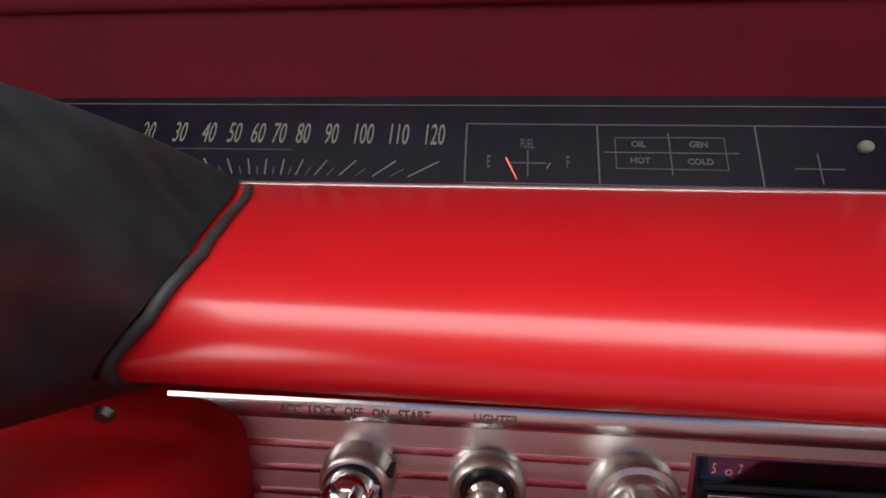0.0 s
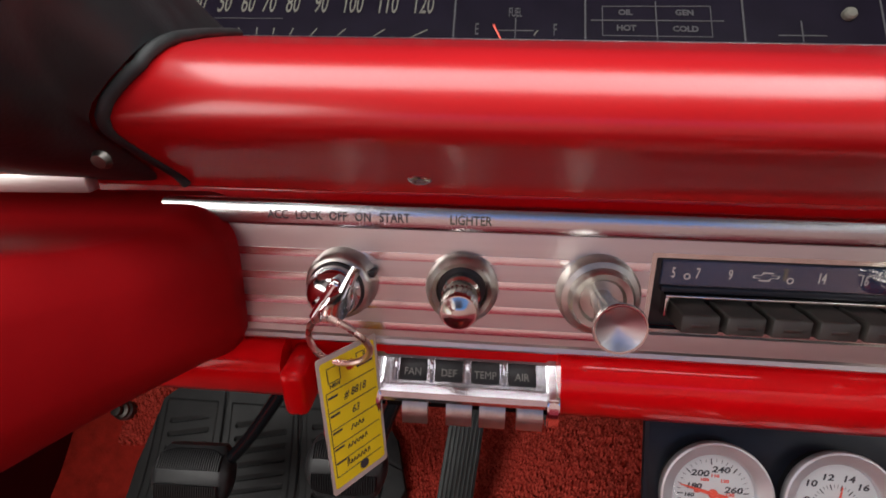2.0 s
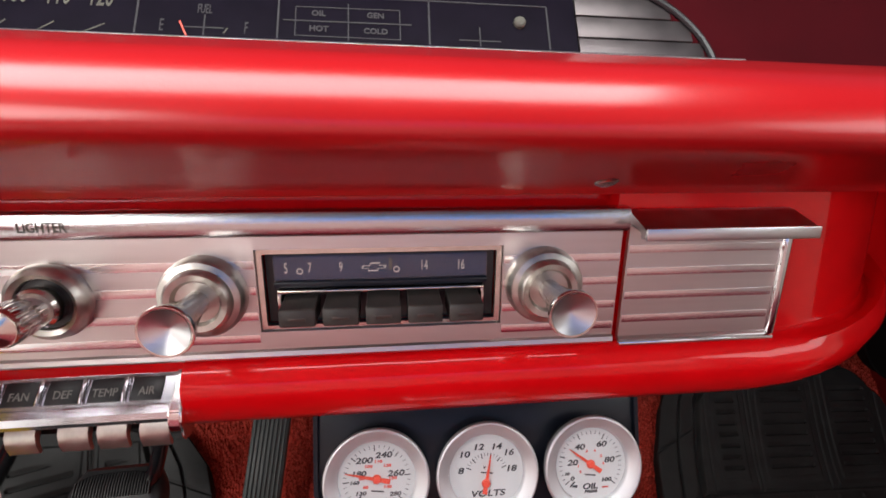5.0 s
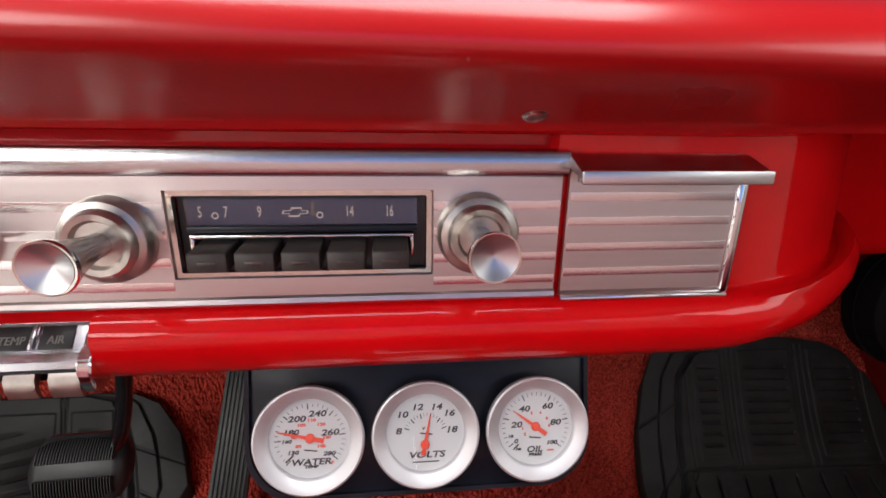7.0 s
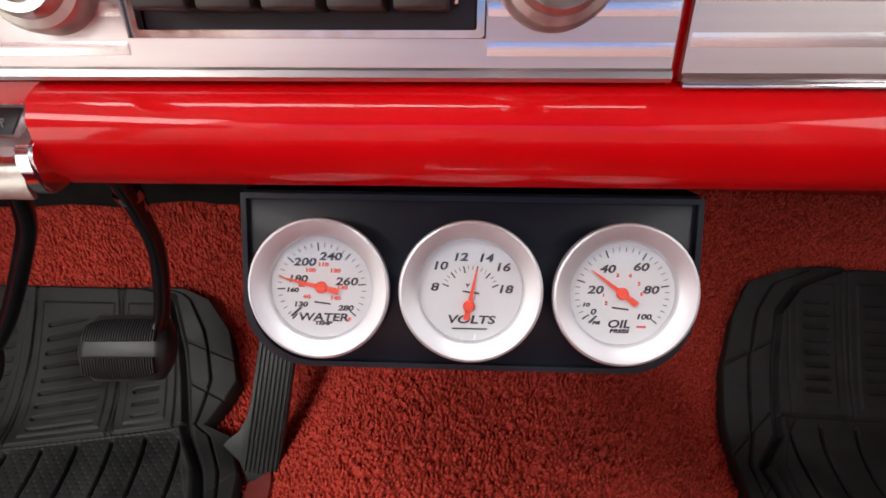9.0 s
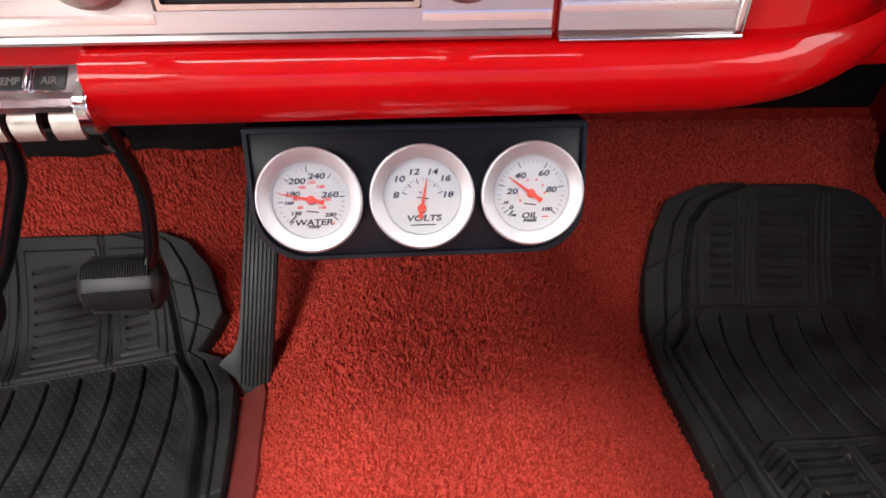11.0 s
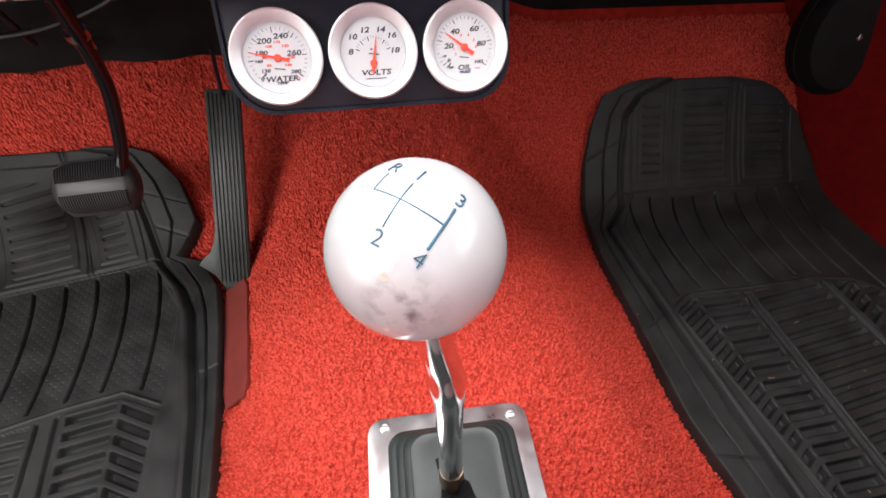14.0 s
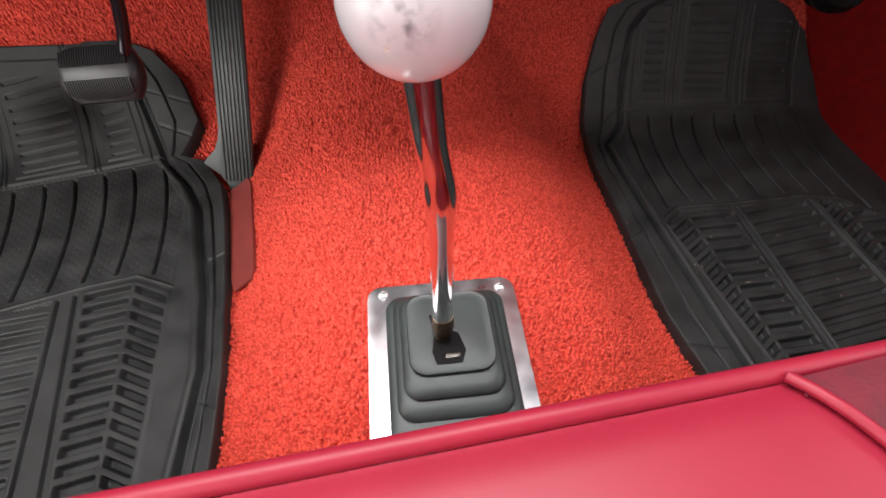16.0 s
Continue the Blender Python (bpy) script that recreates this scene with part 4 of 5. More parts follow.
def build_heater_control():
    hv = thing("heater_control", at(0.0, 0.2010, 0.4720, 0, 0.8, -1.1), "chrome heater control with four labelled levers", "heater control")
    prof = [(0.020, 0.019), (0.0105, 0.0215), (0.0085, 0.0215), (0.007, 0.0195), (-0.0065, 0.0095), (-0.0085, 0.0105), (-0.0125, 0.0085), (-0.0140, 0.005), (-0.0130, 0.0015), (-0.009, 0.0005), (-0.004, 0.002), (0.02, 0.002)]
    part("case", loft([[(x, y, z) for y, z in prof] for x in (-0.0535, 0.0535)], closed_v=True, caps=True), AGED, hv, smooth=False)
    cheek = [(0.018, 0.020), (0.009, 0.0225), (-0.004, 0.0135), (-0.0135, 0.009), (-0.0165, 0.003), (-0.0165, -0.008), (-0.013, -0.0125), (-0.006, -0.0125), (0.018, -0.006)]
    for x in (-0.0520, 0.0520):
        bm = loft([[(dx, y, z) for y, z in cheek] for dx in (-0.0036, 0.0036)], closed_v=True, caps=True)
        bmesh.ops.bevel(bm, geom=bm.edges[:], offset=0.0010, segments=2, affect="EDGES")
        part("cheek", bm, CHROME, hv, m=at(x, 0, 0))
    part("slot", box(-0.048, 0.048, -0.003, 0.018, -0.012, 0.0015), DARK, hv)
    for i, s in enumerate(("FAN", "DEF", "TEMP", "AIR")):
        x = -0.0308 + i * 0.0217
        w = part("window", box(-0.0085, 0.0085, -0.0070, 0.0062, -0.004, 0.0004, 0.0006), BLACK, hv, "dark lever label", m=at(x, 0.0005, 0.0150, 36.5))
        lettering(s, 0.0062, GREY_PRINT, w, 0.0, -0.002, 0.0006, wide=0.9)
        part("fin", box(-0.0012, 0.0012, -0.0072, 0.0066, 0.0, 0.0026, 0.0008), AGED, hv, m=at(x - 0.01085, 0.0005, 0.0150, 36.5))
        prof2 = [(-0.006, 0.001), (-0.010, 0.0012), (-0.0135, -0.0025), (-0.0152, -0.0085), (-0.0147, -0.0140), (-0.0127, -0.0140), (-0.0122, -0.008), (-0.008, -0.003)]
        part("lever", loft([[(dx, y, z) for y, z in prof2] for dx in (-0.0076, 0.0076)], closed_v=True, caps=True), DULL, hv, "dull chrome lever tab", m=at(x + (0.0022, 0.0068, 0.0048, 0.0049)[i], 0, 0))
    return hv


build_heater_control()

# ---- gauges under the dash ----
GAUGE_TILT = at(0.2308, 0.194, 0.4003, 62, 1.1, -1.5) @ Matrix.Diagonal((1.08, 1.08, 1.08, 1))
DIAL_R = 0.0218


def build_gauges():
    gp = thing("triple_gauge_panel", GAUGE_TILT, "black steel under-dash panel holding three white gauges", "gauge panel")
    def outline(grow):
        """Square shoulders above, full round corners below."""
        x0, x1, y0, y1, r = -0.1047 - grow, 0.1020 + grow, -0.0378 - grow, 0.0415 + grow, 0.031
        out = [(x1, y1), (x0, y1)]
        for cx, a0 in ((x0 + r, 180), (x1 - r, 270)):
            out += [(cx + r * math.cos(radians(a0 + 10 * k)), y0 + r + r * math.sin(radians(a0 + 10 * k))) for k in range(10)]
        return out

    part("plate", prism(outline(0), -0.004, 0.0, 0.0008), BLACK_PAINT, gp)
    part("flange", frame_ring(outline(0.0008), outline(-0.0018), 0.0002, 0.0020), BLACK_PAINT, gp, "raised black edge")
    part("hanger", prism([(-0.1047, 0.0), (0.1020, 0.0), (0.1020, 0.030), (-0.1047, 0.030)], 0.0, 0.002), BLACK_PAINT, gp, "black top flange under the dash", m=at(0, 0.0415, -0.001, -75))

    def gauge(x, y, label):
        g = part("gauge", lathe([(0.0275, 0.0), (0.0285, 0.010), (0.0303, 0.012), (0.0308, 0.0165), (0.0303, 0.0185), (0.0293, 0.0192), (0.0235, 0.0150), (0.0225, 0.0125), (0.0225, 0.009), (0, 0.009)], 72), MATT_ALU, gp, label, m=at(x, y, 0) @ Matrix.Diagonal((1.036, 1.036, 0.62, 1)))
        part("can", lathe([(0.0277, 0.0), (0.0286, 0.0095), (0.0282, 0.0098), (0.027, 0.0)], 48), BLACK, g)
        part("dial", lathe([(DIAL_R + 0.0006, 0.0095), (0, 0.0095)], 56), DIAL_WHITE, g, "white dial")
        part("glass", lathe([(DIAL_R + 0.0012, 0.0135), (0, 0.0135)], 48), LENS, g).visible_shadow = False
        return g

    def words(g, items):
        for s, x, y, size, mat, wide in items:
            lettering(s, size * 0.76, mat, g, x * DIAL_R, y * DIAL_R, 0.0097, wide=wide * 1.16, shear=0.18 if mat is INK else 0, bold=0.00014, depth=0.00004, name="dial_number")

    def ticks(g, a0, a1, n, r0, r1, every, cx=0.0, cy=0.0):
        for i in range(n + 1):
            a = radians(a0 + (a1 - a0) * i / n)
            big = i % every == 0
            r = r0 if big else r0 + (r1 - r0) * 0.45
            bar(g, INK, (cx + r * math.cos(a)) * DIAL_R, (cy + r * math.sin(a)) * DIAL_R, (cx + r1 * math.cos(a)) * DIAL_R, (cy + r1 * math.sin(a)) * DIAL_R, 0.0006 if big else 0.00028, 0.0096, "tick", 0.0001)

    def needle(g, px, py, tx, ty, tail):
        d = Vector((tx - px, ty - py)) * DIAL_R
        n = d.normalized()
        side = Vector((-n.y, n.x))
        p = Vector((px, py)) * DIAL_R
        tip, back = p + d, p - n * tail * DIAL_R
        out = [tip + side * 0.0002, p + side * 0.0011, back + side * 0.0014, back - side * 0.0014, p - side * 0.0011, tip - side * 0.0002]
        part("needle", prism([(q.x, q.y) for q in out], 0.0106, 0.0112), NEEDLE, g, "orange-red needle")
        part("hub", lathe([(0, 0.0122), (0.0020, 0.012), (0.0026, 0.0112), (0.0026, 0.0098), (0, 0.0098)], 24), NEEDLE, g, m=at(p.x, p.y, 0))

    g = gauge(-0.0674, 0.0, "water temperature gauge with a satin silver bezel")
    words(g, [("200", -0.34, 0.50, 0.0062, INK, 1.2), ("240", 0.18, 0.62, 0.0062, INK, 1.2), ("260", 0.50, 0.12, 0.0062, INK, 1.2), ("280", 0.48, -0.42, 0.0042, INK, 1.2), ("180", -0.49, 0.16, 0.0055, INK, 1.2),
              ("160", -0.60, -0.07, 0.0035, INK, 1.2), ("130", -0.44, -0.36, 0.0040, INK, 1.2), ("WATER", 0.02, -0.62, 0.0064, INK, 1.15), ("TEMP", 0.02, -0.74, 0.0030, INK, 1.2),
              ("100", -0.22, 0.34, 0.0030, INK_RED, 1.2), ("110", 0.04, 0.46, 0.0030, INK_RED, 1.2), ("120", 0.28, 0.34, 0.0030, INK_RED, 1.2), ("130", 0.42, 0.0, 0.0030, INK_RED, 1.2), ("140", 0.28, -0.22, 0.0030, INK_RED, 1.2),
              ("80", -0.40, 0.03, 0.0030, INK_RED, 1.2), ("60", -0.30, -0.20, 0.0030, INK_RED, 1.2), ("F", 0.56, -0.66, 0.0034, INK_RED, 1.0)])
    ticks(g, 228, -40, 30, 0.74, 0.90, 5)
    bar(g, INK, -0.62 * DIAL_R, -0.6 * DIAL_R, -0.42 * DIAL_R, -0.42 * DIAL_R, 0.0009, 0.0098)
    bar(g, CREAM_DIM, -0.15 * DIAL_R, -0.30 * DIAL_R, 0.18 * DIAL_R, -0.34 * DIAL_R, 0.0007, 0.0096)
    needle(g, 0, 0, -0.84, 0.20, 0.36)
    g = gauge(0.0, 0.0, "voltmeter with a satin silver bezel")
    words(g, [("8", -0.72, 0.05, 0.0064, INK, 1.25), ("10", -0.62, 0.48, 0.0064, INK, 1.2), ("12", -0.22, 0.66, 0.0064, INK, 1.2), ("14", 0.28, 0.65, 0.0064, INK, 1.2), ("16", 0.62, 0.47, 0.0064, INK, 1.2), ("18", 0.68, 0.03, 0.0064, INK, 1.2),
              ("VOLTS", 0.02, -0.60, 0.0066, INK, 1.2), ("V", -0.06, 0.10, 0.0025, INK, 1)])
    ticks(g, 158, 22, 15, 0.46, 0.60, 3, 0.0, -0.10)
    bar(g, CREAM_DIM, -0.15 * DIAL_R, -0.02 * DIAL_R, 0.18 * DIAL_R, -0.06 * DIAL_R, 0.0007, 0.0096)
    bar(g, CREAM_DIM, -0.35 * DIAL_R, -0.78 * DIAL_R, 0.35 * DIAL_R, -0.78 * DIAL_R, 0.0006, 0.0096)
    needle(g, -0.02, -0.32, 0.13, 0.46, 0.28)
    g = gauge(0.0674, 0.0, "oil pressure gauge with a satin silver bezel")
    words(g, [("0", -0.55, -0.38, 0.0045, INK, 1.2), ("10", -0.70, -0.24, 0.0030, INK, 1.2), ("20", -0.53, 0.06, 0.0062, INK, 1.2), ("40", -0.31, 0.48, 0.0062, INK, 1.2), ("60", 0.33, 0.53, 0.0062, INK, 1.2), ("80", 0.55, 0.08, 0.0062, INK, 1.2),
              ("100", 0.44, -0.46, 0.0042, INK, 1.2), ("OIL", -0.04, -0.62, 0.0064, INK, 1.1), ("PRESS", -0.02, -0.76, 0.0030, INK, 1.2), ("PSI", -0.48, -0.60, 0.0024, INK, 1.2),
              ("1", -0.36, -0.04, 0.0028, INK_RED, 1), ("2", -0.30, -0.20, 0.0028, INK_RED, 1), ("3", -0.10, 0.36, 0.0028, INK_RED, 1), ("4", 0.14, 0.36, 0.0028, INK_RED, 1), ("5", 0.32, 0.20, 0.0028, INK_RED, 1), ("6", 0.38, 0.0, 0.0028, INK_RED, 1)])
    ticks(g, 215, -40, 30, 0.76, 0.92, 6)
    bar(g, INK_RED, 0.32 * DIAL_R, -0.66 * DIAL_R, 0.50 * DIAL_R, -0.66 * DIAL_R, 0.0008, 0.0096)
    bar(g, INK, -0.62 * DIAL_R, -0.6 * DIAL_R, -0.48 * DIAL_R, -0.46 * DIAL_R, 0.0009, 0.0098)
    bar(g, CREAM_DIM, -0.18 * DIAL_R, -0.28 * DIAL_R, 0.14 * DIAL_R, -0.32 * DIAL_R, 0.0007, 0.0096)
    needle(g, 0, 0, -0.62, 0.46, 0.36)
    return gp


build_gauges()

# ---- gear lever, boot and plate ----
BALL = Vector((0.2286, -0.0703, 0.4598))
BALL_R = 0.0292


def build_lever():
    sh = thing("gear_lever", Matrix(), "chrome bent gear lever with a white ball knob", "gear lever")
    line = smooth_line([(0.2304, -0.0687, 0.4325), (0.2347, -0.0644, 0.388), (0.2401, -0.0600, 0.349), (0.2425, -0.0590, 0.313), (0.2435, -0.0585, 0.265), (0.2445, -0.060, 0.21), (0.245, -0.0625, 0.165)], 6)
    rad = [0.0086 + 0.0018 * math.exp(-((p.z - 0.335) / 0.022) ** 2) + 0.0008 * (0.43 - p.z) / 0.24 for p in line]
    part("rod", tube(line, rad, 20), ROD, sh, "bent chrome rod")
    part("sleeve", tube([(0.245, -0.0620, 0.180), (0.245, -0.0630, 0.162), (0.245, -0.065, 0.144)], [0.0097, 0.0106, 0.0080], 16), material("bronzed_steel", (0.16, 0.11, 0.07), 0.35, 1.0, vary=0.3, scale=120), sh, "bronzed steel sleeve")
    bm = bmesh.new()
    bmesh.ops.create_uvsphere(bm, u_segments=72, v_segments=48, radius=BALL_R)
    ball = part("ball", bm, WHITE_BALL, sh, "white ball knob with a blue-black shift pattern", m=at(*BALL))
    part("collar", lathe([(0.0075, -0.0275), (0.0115, -0.0262), (0.0115, -0.0255), (0.0, -0.0255)], 32), WHITE_BALL, ball)
    c = Vector((-0.133, -0.215, 0.967)).normalized()
    u = Vector((0.33, -0.258, -0.14))
    u = (u - c * u.dot(c)).normalized()
    v = c.cross(u)

    def spot(a, b, r=1.0):
        return (c + a * u + b * v).normalized() * BALL_R * r

    ink = material("blue_black_ink", (0.03, 0.10, 0.15), 0.4, vary=0.3, scale=300)
    for a0, b0, a1, b1 in ((-0.33, 0, 0.52, 0), (-0.33, 0, -0.33, 0.25), (0, -0.32, 0, 0.22), (0.52, -0.32, 0.52, 0.24)):
        pts = [spot(a0 + (a1 - a0) * k / 10, b0 + (b1 - b0) * k / 10, 0.9985) for k in range(11)]
        part("pattern_line", tube(pts, 0.00044 if a0 == a1 > 0.5 else 0.00028, 6), ink, ball)
    for s, a, b in (("R", -0.33, 0.37), ("1", 0.0, 0.36), ("2", 0.0, -0.45), ("3", 0.53, 0.38), ("4", 0.51, -0.47)):
        t = lettering(s, 0.0068, ink, ball, 0, 0, 0, name="pattern_number", depth=0.0003, bold=-0.00008)
        p = spot(a, b, 1.0)
        n = p.normalized()
        up = (v - n * v.dot(n)).normalized()
        right = up.cross(n)
        m3 = Matrix((right, up, n)).transposed().to_4x4()
        t.matrix_basis = Matrix.Translation(p * K * 0.999) @ m3
    stain = material("brown_stain", (0.48, 0.42, 0.36), 0.5, vary=0.3, scale=200)
    for x, y, z, r in ((-0.387, -0.76, 0.55, 0.0012), (-0.44, -0.90, -0.10, 0.0010)):
        n = Vector((x, y, z)).normalized()
        d = part("chip", lathe([(0, 0.00012), (r, 0.00004), (r, -0.0006), (0, -0.0006)], 12), stain, ball)
        d.matrix_basis = Matrix.Translation(n * BALL_R * K) @ n.to_track_quat("Z", "Y").to_matrix().to_4x4()
    return sh


build_lever()


def build_plate():
    pl = thing("boot_plate", at(0.251, -0.0655, 0.110, 0, 0, -3.3) @ Matrix.Diagonal((1.1, 1.1, 1.0, 1)), "polished steel boot plate screwed to the tunnel carpet", "boot plate")
    part("plate", prism(round_rect(-0.073, 0.073, -0.125, 0.071, 0.014, 6), -0.014, 0.0, 0.0008), PLATE, pl)
    for x, y in ((-0.0575, 0.0625), (0.0585, 0.0605), (-0.060, -0.114), (0.060, -0.114)):
        s = part("screw", lathe([(0, 0.0022), (0.002, 0.0024), (0.0042, 0.0018), (0.0052, 0.0005), (0.0052, 0), (0, 0)], 20), SCREW, pl, "cross-head screw", m=at(x, y, 0.0))
        part("recess", box(-0.0024, 0.0024, -0.0005, 0.0005, 0.0020, 0.0027), DARK, s)
    return pl


build_plate()


def build_boot():
    bt = thing("shifter_boot", at(0.2525, -0.067, 0.109, 0, 0, -3.3) @ Matrix.Diagonal((1.19, 1.13, 0.86, 1)), "grey-black pleated rubber boot round the gear lever", "boot")
    steps = ((0.0525, -0.082, 0.056, 0.0), (0.0460, -0.062, 0.0525, 0.0085), (0.0402, -0.0475, 0.0485, 0.018), (0.0345, -0.0305, 0.0435, 0.0285))
    for i, (w, y0, y1, z) in enumerate(steps):
        hgt = 0.009 if i < 3 else 0.0055
        prof = round_rect(-w, w, y0, y1, 0.014, 6)
        cx, cy = 0.0, (y0 + y1) / 2
        rows = []
        for k, zz in ((0.86, 0.0), (0.985, 0.0018), (1.0, 0.004), (0.985, 0.0062), (0.93, hgt), (0.80, hgt + 0.0015)):
            rows.append([(cx + (x - cx) * k, cy + (y - cy) * k, z + zz) for x, y in prof])
        part("pleat" if i < 3 else "top", loft(rows, closed_v=True, caps=True), RUBBER_GREY, bt)
    part("slot", prism([(-0.013, -0.023), (0.007, -0.023), (0.011, -0.012), (0.007, 0.003), (-0.006, 0.012), (-0.012, 0.024), (-0.016, 0.022), (-0.013, 0.004), (-0.016, -0.012)], 0.030, 0.0357), DARK, bt, "dark torn slot")
    part("pivot", box(-0.006, 0.006, -0.0185, -0.0140, 0.034, 0.0375, 0.001), NICKEL_DARK, bt, "dark steel pivot")
    return bt


build_boot()

# ---- pedals ----
def build_pedal(name, label, x, y, z, lean, arm):
    p = thing(name, at(x, y, z, lean) @ Matrix.Diagonal((1.06, 1.10, 1.15, 1)), label, "pedal", "pedals")
    rows = []
    for k in range(9):
        s = -0.034 + 0.068 * k / 8
        w = 0.0490 - 0.013 * abs(s / 0.034) ** 2.2
        b = 0.009 * (1 - (s / 0.034) ** 2)
        half = [(w - 0.004, -0.018), (w + 0.001, -0.013), (w + 0.002, b - 0.009), (w - 0.0005, b - 0.004), (w - 0.005, b - 0.0008), (w - 0.011, b + 0.0005)]
        rows.append([(-x, s, z) for x, z in reversed(half)] + [(x, s, z) for x, z in half])
    part("pad", loft(rows, closed_v=True, caps=True), PEDAL, p, "worn rubber pad")
    for s0, s1 in ((0.008, 0.031), (-0.031, -0.008)):
        bm = bmesh.new()
        for i in range(27):
            xx = -0.0385 + i * 0.00296
            trim = 0.006 * (abs(xx) / 0.0385) ** 4
            a, b = (s0, s1 - trim) if s0 > 0 else (s0 + trim, s1)
            zt = lambda s: 0.009 * (1 - (s / 0.034) ** 2) + 0.0042
            loft([[(xx - 0.0010, s, 0.0), (xx + 0.0010, s, 0.0), (xx + 0.0005, s, zt(s)), (xx - 0.0005, s, zt(s))] for s in (a, (a + b) / 2, b)], closed_v=True, caps=True, into=bm)
        part("ribs", bm, PEDAL, p)
    part("arm", tube(smooth_line(arm, 5), [0.0085] * (5 * (len(arm) - 1) + 1), 12), BLACK_ARM, p, "black painted steel arm", m=(at(x, y, z, lean) @ Matrix.Diagonal((1.06, 1.10, 1.15, 1))).inverted())
    return p


build_pedal("brake_pedal", "black ribbed rubber brake pedal on a curved steel arm", -0.158, 0.385, 0.161, 50,
            [(-0.055, 0.355, 0.46), (-0.062, 0.375, 0.40), (-0.0695, 0.392, 0.345), (-0.079, 0.404, 0.300), (-0.096, 0.410, 0.250), (-0.112, 0.408, 0.205), (-0.125, 0.395, 0.175)])
build_pedal("clutch_pedal", "black ribbed rubber clutch pedal on a curved steel arm", -0.360, 0.367, 0.150, 50,
            [(-0.137, 0.355, 0.46), (-0.154, 0.375, 0.39), (-0.184, 0.395, 0.340), (-0.218, 0.404, 0.297), (-0.272, 0.398, 0.220), (-0.312, 0.390, 0.172), (-0.337, 0.376, 0.154)])
tagged(finish("switch_ferrule", lathe([(0.0085, 0), (0.0095, 0.004), (0.0095, 0.014), (0.012, 0.015), (0.012, 0.024), (0, 0.024)], 20), NICKEL, m=at(-0.0685, 0.386, 0.342, 15, 0, 0)), "grey metal brake light switch fitting on the pedal arm", "switch")


def build_accelerator():
    low, high = Vector((-0.036, 0.345, -0.046)), Vector((0.008, 0.527, 0.207))
    along = (high - low).normalized()
    across = along.cross(Vector((0, -0.6, 0.8))).normalized()
    turn = Matrix((across, along, across.cross(along))).transposed().to_4x4()
    p = thing("accelerator_pedal", Matrix.Translation(low * K) @ turn, "tall ribbed black rubber accelerator pedal hinged at the floor", "pedal", "pedals")
    long = (high - low).length
    out = [(-0.016, 0.0), (0.022, 0.0), (0.0245, 0.006), (0.0255, long - 0.006), (0.022, long), (-0.022, long), (-0.0255, long - 0.006), (-0.0262, 0.10), (-0.029, 0.080), (-0.036, 0.062), (-0.050, 0.048), (-0.055, 0.040), (-0.047, 0.034), (-0.030, 0.022), (-0.019, 0.006)]
    part("pad", prism(out, 0.0, 0.009, 0.002), RUBBER_GREY, p)
    for i in range(8):
        part("rib", box(-0.0011, 0.0011, 0.012, long - 0.006, 0.008, 0.0112, 0.0004), RUBBER_GREY, p, m=at(-0.0205 + i * 0.0059, 0, 0))
    part("hinge", box(-0.018, 0.021, -0.006, 0.004, -0.006, 0.006, 0.002), BLACK, p)
    part("rod", tube([(0.0, long - 0.03, -0.004), (0.004, long + 0.05, 0.05)], 0.003, 8), BLACK_PAINT, p)
    return p


build_accelerator()


def build_heel_pad():
    h = thing("heel_pad", Matrix(), "worn translucent red vinyl heel pad on the carpet", "heel pad")
    def place(k, q, lift):
        y = 0.124 + 0.221 * k / 24
        end = min(k, 24 - k) / 3
        w = 0.0215 * (0.72 + 0.28 * math.sin(min(1, end) * math.pi / 2))
        cx = -0.005 - 0.13 * (y - 0.13)
        return cx + w * q, y, floor_z(cx + w * q, y) + lift

    bm = loft([[place(k, q, 0.0125 - 0.0012 * q * q) for q in (-1, -0.75, -0.5, -0.25, 0, 0.25, 0.5, 0.75, 1)] for k in range(25)])
    bmesh.ops.solidify(bm, geom=bm.faces[:], thickness=0.004)
    part("pad", bm, HEEL, h)
    for q in (-0.86, -0.57, -0.29, 0.0, 0.29, 0.57, 0.86):
        part("rib", tube([place(k, q, 0.0136) for k in range(2, 23)], 0.0014, 6), HEEL, h)
    return h


build_heel_pad()

# ---- floor mats ----
def along(pairs):
    """A bent line as a function: pairs of (where, value), in rising order of where."""
    ys, vs = zip(*pairs)
    return lambda y: np.interp(y, ys, vs)


def slots(a, pitch, fill, phase=0.0, soft=0.10):
    """1 inside slots that repeat along a, 0 on the bars between."""
    q = np.mod(a / pitch + phase, 1.0)
    return np.clip((np.minimum(q, fill - q)) / soft * (q < fill), 0, 1)


def within_span(a, lo, hi, soft=0.002):
    return np.clip((a - lo) / soft, 0, 1) * np.clip((hi - a) / soft, 0, 1)


def cut(d, width, sharp=1.4):
    """A narrow groove round the line d = 0."""
    return np.clip(sharp - np.abs(d) / width, 0, 1)


